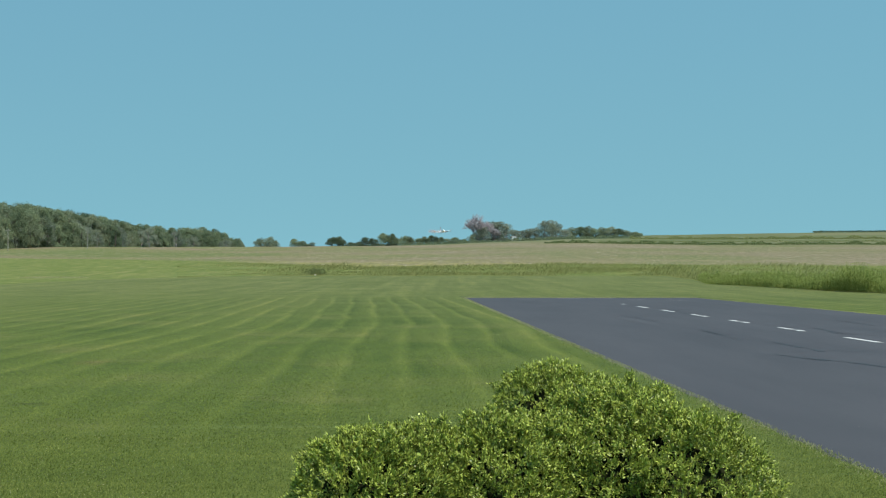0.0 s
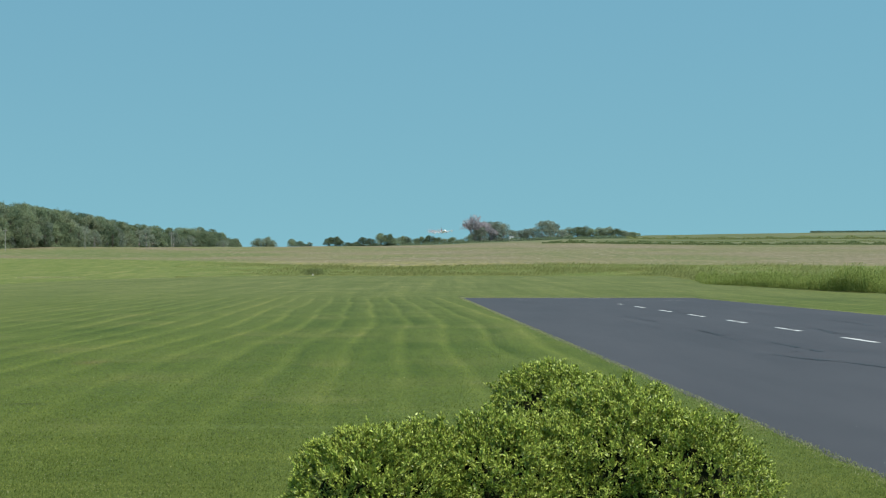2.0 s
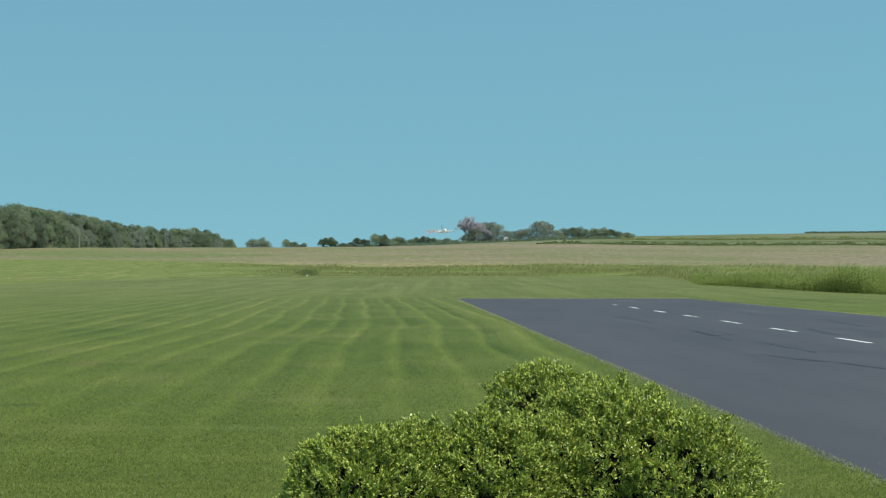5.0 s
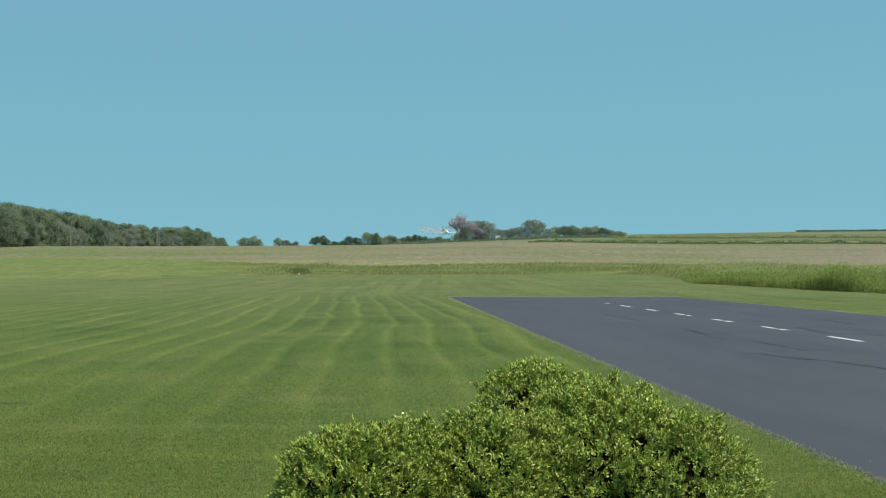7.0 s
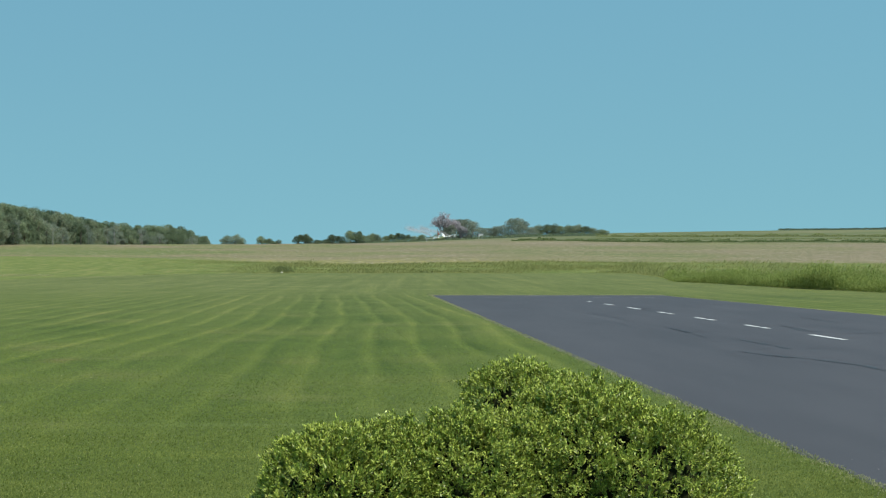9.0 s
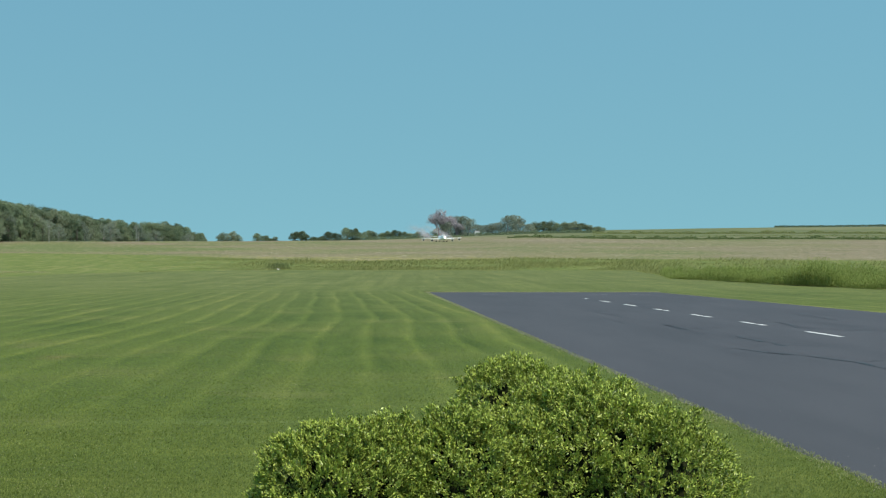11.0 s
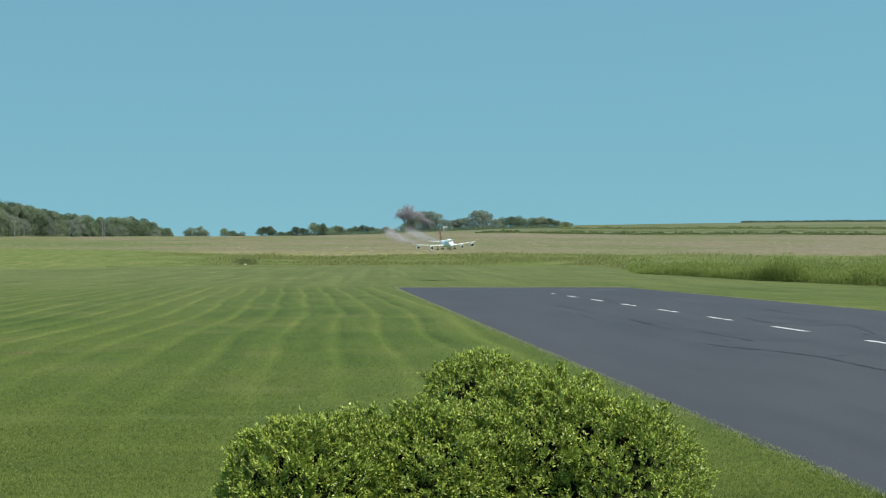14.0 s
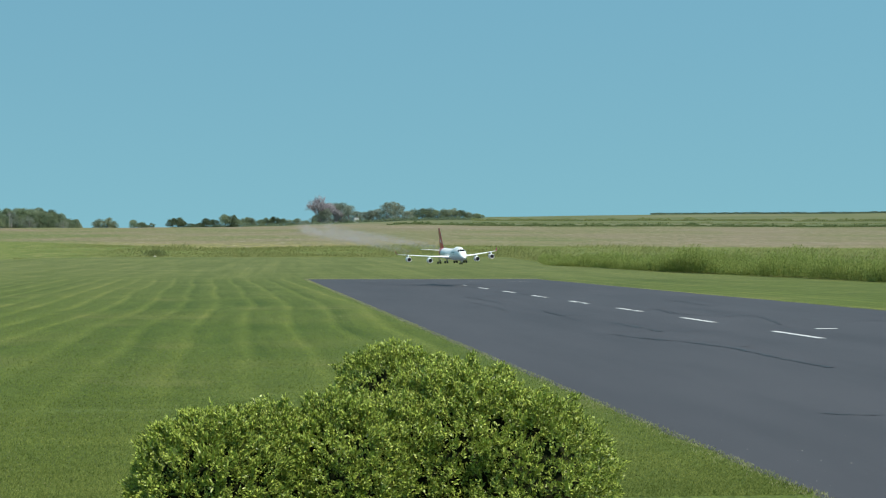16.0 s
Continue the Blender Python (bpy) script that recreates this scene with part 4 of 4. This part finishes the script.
def build_house(c, r, wide, deep, wall, ridge, turn, label, name="farmhouse"):
    x, y, z = place(c, r)
    ob = tagged(new(name), label, "house")
    ob.matrix_basis = pose(x, y, z - 0.2, 0, 0, turn)
    part("wall", mesh_of("wall", *box_mesh(-wide / 2, wide / 2, -deep / 2, deep / 2, 0, wall), SIDING), ob)
    e = 0.12
    v = [(-wide / 2 - e, -deep / 2 - e, wall - 0.1), (wide / 2 + e, -deep / 2 - e, wall - 0.1), (wide / 2 + e, deep / 2 + e, wall - 0.1), (-wide / 2 - e, deep / 2 + e, wall - 0.1), (-wide / 2 - e, 0, ridge), (wide / 2 + e, 0, ridge)]
    part("roof", mesh_of("roof", v, [(0, 1, 5, 4), (2, 3, 4, 5), (1, 2, 5), (3, 0, 4), (3, 2, 1, 0)], SHINGLE), ob)
    for k in range(max(1, int(wide / 3))):
        wx = -wide / 2 + 1.5 + 3 * k
        w = part("window", mesh_of("window", *box_mesh(wx - 0.5, wx + 0.5, -deep / 2 - 0.04, -deep / 2 + 0.02, 1.0, 2.2), SIDING), ob)
        part("pane", mesh_of("pane", *box_mesh(wx - 0.42, wx + 0.42, -deep / 2 - 0.055, -deep / 2 - 0.03, 1.08, 2.12), WINDOW), w)


def build_hedges():
    """Brushy lines across the hill."""
    rng = np.random.default_rng(31)
    for r0, c0, c1, tall, n, uneven, leaf, label in (
            (596, -870, -350, 2.6, 9000, 0.6, TREELEAF, "leafy green undergrowth along the wood's edge"),
            (706, 180, 1500, 1.2, 26000, 1.1, BRUSH, "brushy green hedge line along the field's far edge"),
            (770, 330, 1500, 0.5, 7000, 1.3, BRUSH, "low scattered brush on the hill pasture"),
            (835, 330, 1500, 1.3, 26000, 1.2, BRUSH, "brushy green hedge line across the hill pasture"),
            (1045, 655, 1500, 1.3, 24000, 0.3, DARKLEAF, "dark tree belt on the hill's crest"),
            (872, -165, 330, 1.9, 12000, 0.7, TREELEAF, "low brush under the trees on the crest")):
        c = rng.uniform(c0, c1, n)
        r = r0 + rng.normal(0, 3.0, n) + (12 * np.sin(c / 90) if c0 > -500 else 420 * ((c + 860) / 500).clip(0, 1) ** 1.2)
        b = np.arctan(c / 1000 / FOCAL)
        x, y = r * np.sin(b), r * np.cos(b)
        patch = np.array([noise.noise((q * 0.035, 0, r0)) + 0.6 * noise.noise((q * 0.12, 5, r0)) for q in c])
        h = tall * (0.75 + uneven * patch).clip(0.05, 2.0) * rng.random(n)
        p = np.stack([x, y, np.array([land(a, q) for a, q in zip(x, y)]) + h - 0.2], 1)
        v, f = leaves(p, rng.normal(size=(n, 3)) + [0, 0, 0.5], 0.35 + 0.35 * rng.random(n), 0.34, rng, np.array([0.8, -1.2, 2.0]))
        ob = new("hedge", mesh_of("hedge", v, f.tolist(), leaf))
        tagged(ob, label, "hedge", kind="stuff")


build_woods()
build_clumps()
build_bare_tree(60, 893, 24.5, 4)
build_bare_tree(70, 897, 20.0, 9)
build_bare_tree(90, 896, 13.5, 13)
build_poles()
build_house(125, 893, 2.3, 4, 2.7, 3.2, 8, "small white farmhouse under the trees on the crest")
build_house(88, 915, 6, 5, 2.0, 3.0, -6, "long white farm shed half hidden behind trees", "farm_shed")
build_hedges()


# ---- the model airliner ----
def ring_loft(rings, cap=True):
    """Closed rings of equal count, joined to a skin."""
    n = len(rings[0])
    v = [p for ring in rings for p in ring]
    f = []
    for i in range(len(rings) - 1):
        for k in range(n):
            a, b = i * n + k, i * n + (k + 1) % n
            f.append([a, b, b + n, a + n])
    if cap:
        f.append(list(range(n))[::-1])
        f.append([len(v) - n + k for k in range(n)])
    return v, f


BODY = [  # station ahead, half-width, top, bottom
    (2.78, 0.015, -0.085, -0.115), (2.74, 0.065, -0.035, -0.155), (2.64, 0.120, 0.035, -0.195), (2.50, 0.170, 0.140, -0.225), (2.36, 0.205, 0.255, -0.245),
    (2.20, 0.232, 0.335, -0.255), (1.98, 0.250, 0.378, -0.262), (1.65, 0.258, 0.392, -0.265), (1.25, 0.260, 0.386, -0.265), (0.98, 0.260, 0.345, -0.265),
    (0.75, 0.260, 0.290, -0.265), (0.45, 0.260, 0.265, -0.270), (-0.9, 0.260, 0.262, -0.268), (-1.4, 0.248, 0.262, -0.235), (-1.9, 0.210, 0.258, -0.150), (-2.3, 0.150, 0.248, -0.045), (-2.6, 0.090, 0.228, 0.045), (-2.82, 0.025, 0.175, 0.115),
]


def body_point(y, a, grow=0.0):
    ys = [s[0] for s in BODY][::-1]
    w, t, b = (float(np.interp(y, ys, [s[k] for s in BODY][::-1])) for k in (1, 2, 3))
    # the upper deck is narrower than the cabin below
    mid = -0.02 if t > 0.1 else (t + b) / 2
    up = math.sin(a)
    z = mid + (t - mid) * up if up > 0 else mid + (mid - b) * up
    narrow = 1 - 0.28 * max(0, (z - 0.22) / 0.2) if z > 0.22 else 1.0
    return ((w * narrow + grow) * math.cos(a), y, z + grow * up)


def airfoil(x, lead, chord, z, thick, twist=0.0):
    pts = []
    for q, t in ((0, 0), (0.03, 0.35), (0.12, 0.75), (0.3, 1), (0.55, 0.8), (0.8, 0.36), (1, 0.03), (0.8, -0.2), (0.55, -0.42), (0.3, -0.55), (0.12, -0.45), (0.03, -0.25)):
        pts.append((x, lead - q * chord, z + t * thick * chord * 0.5 + twist * q))
    return pts


def build_airliner():
    ob = tagged(new("model_airliner"), "large white four-engined model jumbo jet with red tail, wheels down", "model aircraft")
    n = 28
    rings = [[body_point(s[0], 2 * math.pi * k / n) for k in range(n)] for s in BODY]
    fus = part("fuselage", mesh_of("fuselage", *ring_loft(rings), WHITE, True), ob, "white fuselage with a raised upper deck")
    # cockpit panes wrap round the upper deck's brow
    for k in range(6):
        a0, a1 = math.radians(38 + 17.6 * k), math.radians(38 + 17.6 * k + 17.0)
        ya, yb = (2.44, 2.33) if k in (2, 3) else ((2.40, 2.28) if k in (1, 4) else (2.33, 2.19))
        v, f = [], []
        for i in range(5):
            a = a0 + (a1 - a0) * i / 4
            for y in (ya, yb):
                v.append(body_point(y, a, 0.012))
        f = [(2 * i, 2 * i + 1, 2 * i + 3, 2 * i + 2) for i in range(4)]
        part("cockpit_pane", mesh_of("cockpit_pane", v, f, COCKPIT), fus, "dark cockpit window")
    for s in (-1, 1):
        a_mid = 0.22 if s > 0 else math.pi - 0.22
        # title on the cabin side, as plain bars
        for k, (y0, y1) in enumerate(((1.72, 1.60), (1.56, 1.44), (1.40, 1.30), (1.26, 1.14), (1.10, 1.0))):
            v = [body_point(y, a_mid + s * da, 0.004) for y in (y0, y1) for da in (0.10, 0.22)]
            part("title_bar", mesh_of("title_bar", v, [(0, 1, 3, 2)], TEAL), fus, "teal painted title bar")
        for k in range(22):
            y = 1.95 - 0.17 * k
            v = [body_point(q, a_mid + s * da, 0.003) for q in (y, y - 0.045) for da in (-0.11, -0.02)]
            part("cabin_window", mesh_of("cabin_window", v, [(0, 1, 3, 2)], COCKPIT), fus)
        rings = [airfoil(s * x, lead, ch, z, th) for x, lead, ch, z, th in (
            (0.16, 0.98, 1.38, -0.130, 0.13), (0.30, 0.86, 1.24, -0.125, 0.125), (0.98, 0.26, 0.74, -0.085, 0.105), (1.75, -0.36, 0.50, -0.025, 0.095), (2.46, -0.93, 0.31, 0.040, 0.085))]
        part("wing", mesh_of("wing", *ring_loft(rings), WHITE, True), ob, "swept white wing")
        rings = [[(s * (2.46 + dx + t), lead - q * ch, z) for q, t in ((0, 0), (0.3, 0.010), (0.7, 0.008), (1, 0), (0.7, -0.008), (0.3, -0.010))] for dx, lead, ch, z in ((0, -0.93, 0.31, 0.035), (0.05, -1.02, 0.24, 0.11), (0.09, -1.14, 0.13, 0.21))]
        part("winglet", mesh_of("winglet", *ring_loft(rings), RED), ob, "red upturned winglet")
        rings = [airfoil(s * x, lead, ch, z, 0.09) for x, lead, ch, z in ((0.05, -1.98, 0.62, 0.13), (0.98, -2.56, 0.26, 0.20))]
        part("tailplane", mesh_of("tailplane", *ring_loft(rings), WHITE, True), ob, "white tailplane")
        for x, lead, wz in ((1.16, 0.12, -0.078), (2.06, -0.60, -0.005)):
            cz = wz - 0.185
            prof = [(0.40, 0.096), (0.43, 0.110), (0.38, 0.118), (0.22, 0.125), (0.02, 0.115), (-0.10, 0.092)]
            m = 20
            rings = [[(s * x + math.cos(2 * math.pi * k / m) * r, lead + y, cz + math.sin(2 * math.pi * k / m) * r) for k in range(m)] for y, r in prof]
            eng = part("engine", mesh_of("engine", *ring_loft(rings, False), WHITE, True), ob, "white engine nacelle")
            rings = [[(s * x + math.cos(2 * math.pi * k / m) * r, lead + y, cz + math.sin(2 * math.pi * k / m) * r) for k in range(m)] for y, r in ((0.401, 0.0955), (0.37, 0.093), (0.34, 0.092), (0.335, 0.01))]
            part("intake", mesh_of("intake", *ring_loft(rings), BLACK, True), eng, "black intake fan")
            rings = [[(s * x + math.cos(2 * math.pi * k / m) * r, lead + y, cz + math.sin(2 * math.pi * k / m) * r) for k in range(m)] for y, r in ((-0.02, 0.08), (-0.16, 0.066), (-0.27, 0.045))]
            part("exhaust", mesh_of("exhaust", *ring_loft(rings), GREY, True), eng, "grey exhaust cone")
            v, f = box_mesh(s * x - 0.014, s * x + 0.014, lead - 0.34, lead + 0.28, cz + 0.09, wz + 0.01)
            part("pylon", mesh_of("pylon", v, f, WHITE), eng)
    t = 0.022
    rings = [[(d * t * w, lead - q * ch, z) for q, d in ((0, 0), (0.2, 1), (0.6, 0.8), (1, 0.05), (0.6, -0.8), (0.2, -1))] for lead, ch, z, w in ((-1.72, 1.02, 0.22, 1.2), (-1.96, 0.84, 0.42, 1.1), (-2.62, 0.40, 1.22, 0.7))]
    fin = part("tail_fin", mesh_of("tail_fin", *ring_loft(rings), RED), ob, "swept red tail fin")
    for s in (-1, 1):
        v = [(s * 0.031, -2.12, 0.48), (s * 0.030, -2.36, 0.66), (s * 0.027, -2.62, 0.74), (s * 0.029, -2.46, 0.56)]
        part("fin_emblem", mesh_of("fin_emblem", v, [(0, 1, 2, 3)], WHITE), fin, "plain white emblem shape")
    rings = [[body_point(y, 2 * math.pi * k / n, 0.004) for k in range(n)] for y in (-1.62, -1.9, -2.3, -2.6, -2.81)]
    part("tail_band", mesh_of("tail_band", *ring_loft(rings, False), RED, True), fus, "red painted tail section")
    # wheels down
    for x, y, top, r in ((0, 2.02, -0.22, 0.055), (0.23, -0.22, -0.24, 0.06), (-0.23, -0.22, -0.24, 0.06), (0.64, 0.05, -0.12, 0.06), (-0.64, 0.05, -0.12, 0.06)):
        gear = part("landing_gear", mesh_of("landing_gear", *tube([(x, y, top), (x, y, -0.34), (x, y, -0.39)], [0.018, 0.018, 0.012], 8), METAL), ob, "metal landing-gear leg")
        for dx, dy in ((-0.05, 0),(0.05, 0)) if y > 1 else ((-0.06, -0.075), (0.06, -0.075), (-0.06, 0.075), (0.06, 0.075)):
            part("wheel", mesh_of("wheel", *tube([(x + dx - 0.02, y + dy, -0.39), (x + dx - 0.012, y + dy, -0.39), (x + dx + 0.012, y + dy, -0.39), (x + dx + 0.02, y + dy, -0.39)], [r * 0.8, r, r, r * 0.8], 14), BLACK), gear, "black rubber wheel")
        v, f = box_mesh(x - 0.066, x - 0.060, y - 0.13, y + 0.10, -0.34, -0.24)
        part("gear_door", mesh_of("gear_door", v, f, WHITE), gear, "white gear door")
    return ob


AIRLINER = build_airliner()

# ---- smoke trails: soft puffs of fine droplets ----
LAGS = [0.25 + 0.16 * k for k in range(24)]


def build_smoke():
    rng = np.random.default_rng(77)
    meshes = []
    for k in range(len(LAGS)):
        q = k / len(LAGS)
        size, n = 0.11 + 0.013 * k, int(9500 * min(1, 0.22 + 2.4 * q) * (1 - 0.75 * q))
        p = rng.normal(size=(n, 3)) * [size, 1.3, size * 0.75]
        p[:, 0] += 0.25 * np.sin(p[:, 1] * 2.1 + k)
        v, f = leaves(p, rng.normal(size=(n, 3)), 0.0125 + 0.0003 * k, 0.011 + 0.0003 * k, rng)
        meshes.append(mesh_of("smoke_puff", v, f.tolist(), SMOKE))
    puffs = []
    for side in (-1.25, 1.25):
        for k, me in enumerate(meshes):
            ob = tagged(new("smoke_puff", me), "thin grey-brown smoke drifting behind the aircraft", "smoke", "smoke trails", "stuff")
            puffs.append((ob, side, LAGS[k]))
    return puffs


PUFFS = build_smoke()

# seconds, place of the airliner's wing, nose up, bank, heading to the right of straight at the camera
FLIGHT = [
    (-4.0, -1.6, 508, 13.8, 1.0, 6, 8.5), (-2.0, -0.8, 469, 12.9, 1.0, 7, 8.5),
    (0.0, -0.10, 430, 11.96, 1.0, 8, 8.5), (2.0, 0.70, 391, 11.0, 1.0, 8, 8.5), (4.0, 1.60, 350, 10.35, 1.0, 1, 7.5), (6.5, 2.5, 300, 8.67, 1.0, 1, 7.5),
    (8.0, 4.35, 262, 7.25, 1.0, 8, 6.5), (9.0, 4.45, 237, 6.2, 1.0, 8, 6.5), (11.5, 4.02, 178, 4.48, -1.4, 0, 6.5), (12.0, 4.03, 167, 4.17, -1.4, 1, 6.5),
    (12.5, 4.25, 156.5, 3.79, -1.4, 1.5, 6.5), (13.0, 4.42, 145.3, 3.46, -1.4, 0, 6.5), (13.5, 4.88, 135, 3.18, -1.4, 0, 6.5), (14.0, 5.40, 124, 2.88, -1.4, 3, 6.5),
    (14.5, 6.06, 113.3, 2.60, -1.4, 5, 6.5), (15.0, 6.62, 102.5, 2.30, -1.4, 3.6, 6.5), (15.5, 7.28, 91.0, 1.96, -1.4, 2.2, 6.5), (16.0, 8.03, 79.6, 1.522, -1.4, 2.2, 6.5),
]


def flight(t):
    cols = list(zip(*FLIGHT))
    return [float(np.interp(t, cols[0], c)) for c in cols[1:]]


def motions():
    walk(AIRLINER, [(t, pose(x, y, z, up, bank, 180 + head)) for t, x, y, z, up, bank, head in FLIGHT if t >= 0])
    for ob, side, lag in PUFFS:
        rows = []
        for k in range(33):
            t = 0.5 * k
            x, y, z, up, bank, head = flight(t - lag)
            # a light wind from the right carries the smoke off
            rows.append((t, pose(x + side - 0.30 * lag, y + 1.0, z - 0.1 + 0.05 * lag, 0, 0, 3)))
        walk(ob, rows)


motions()
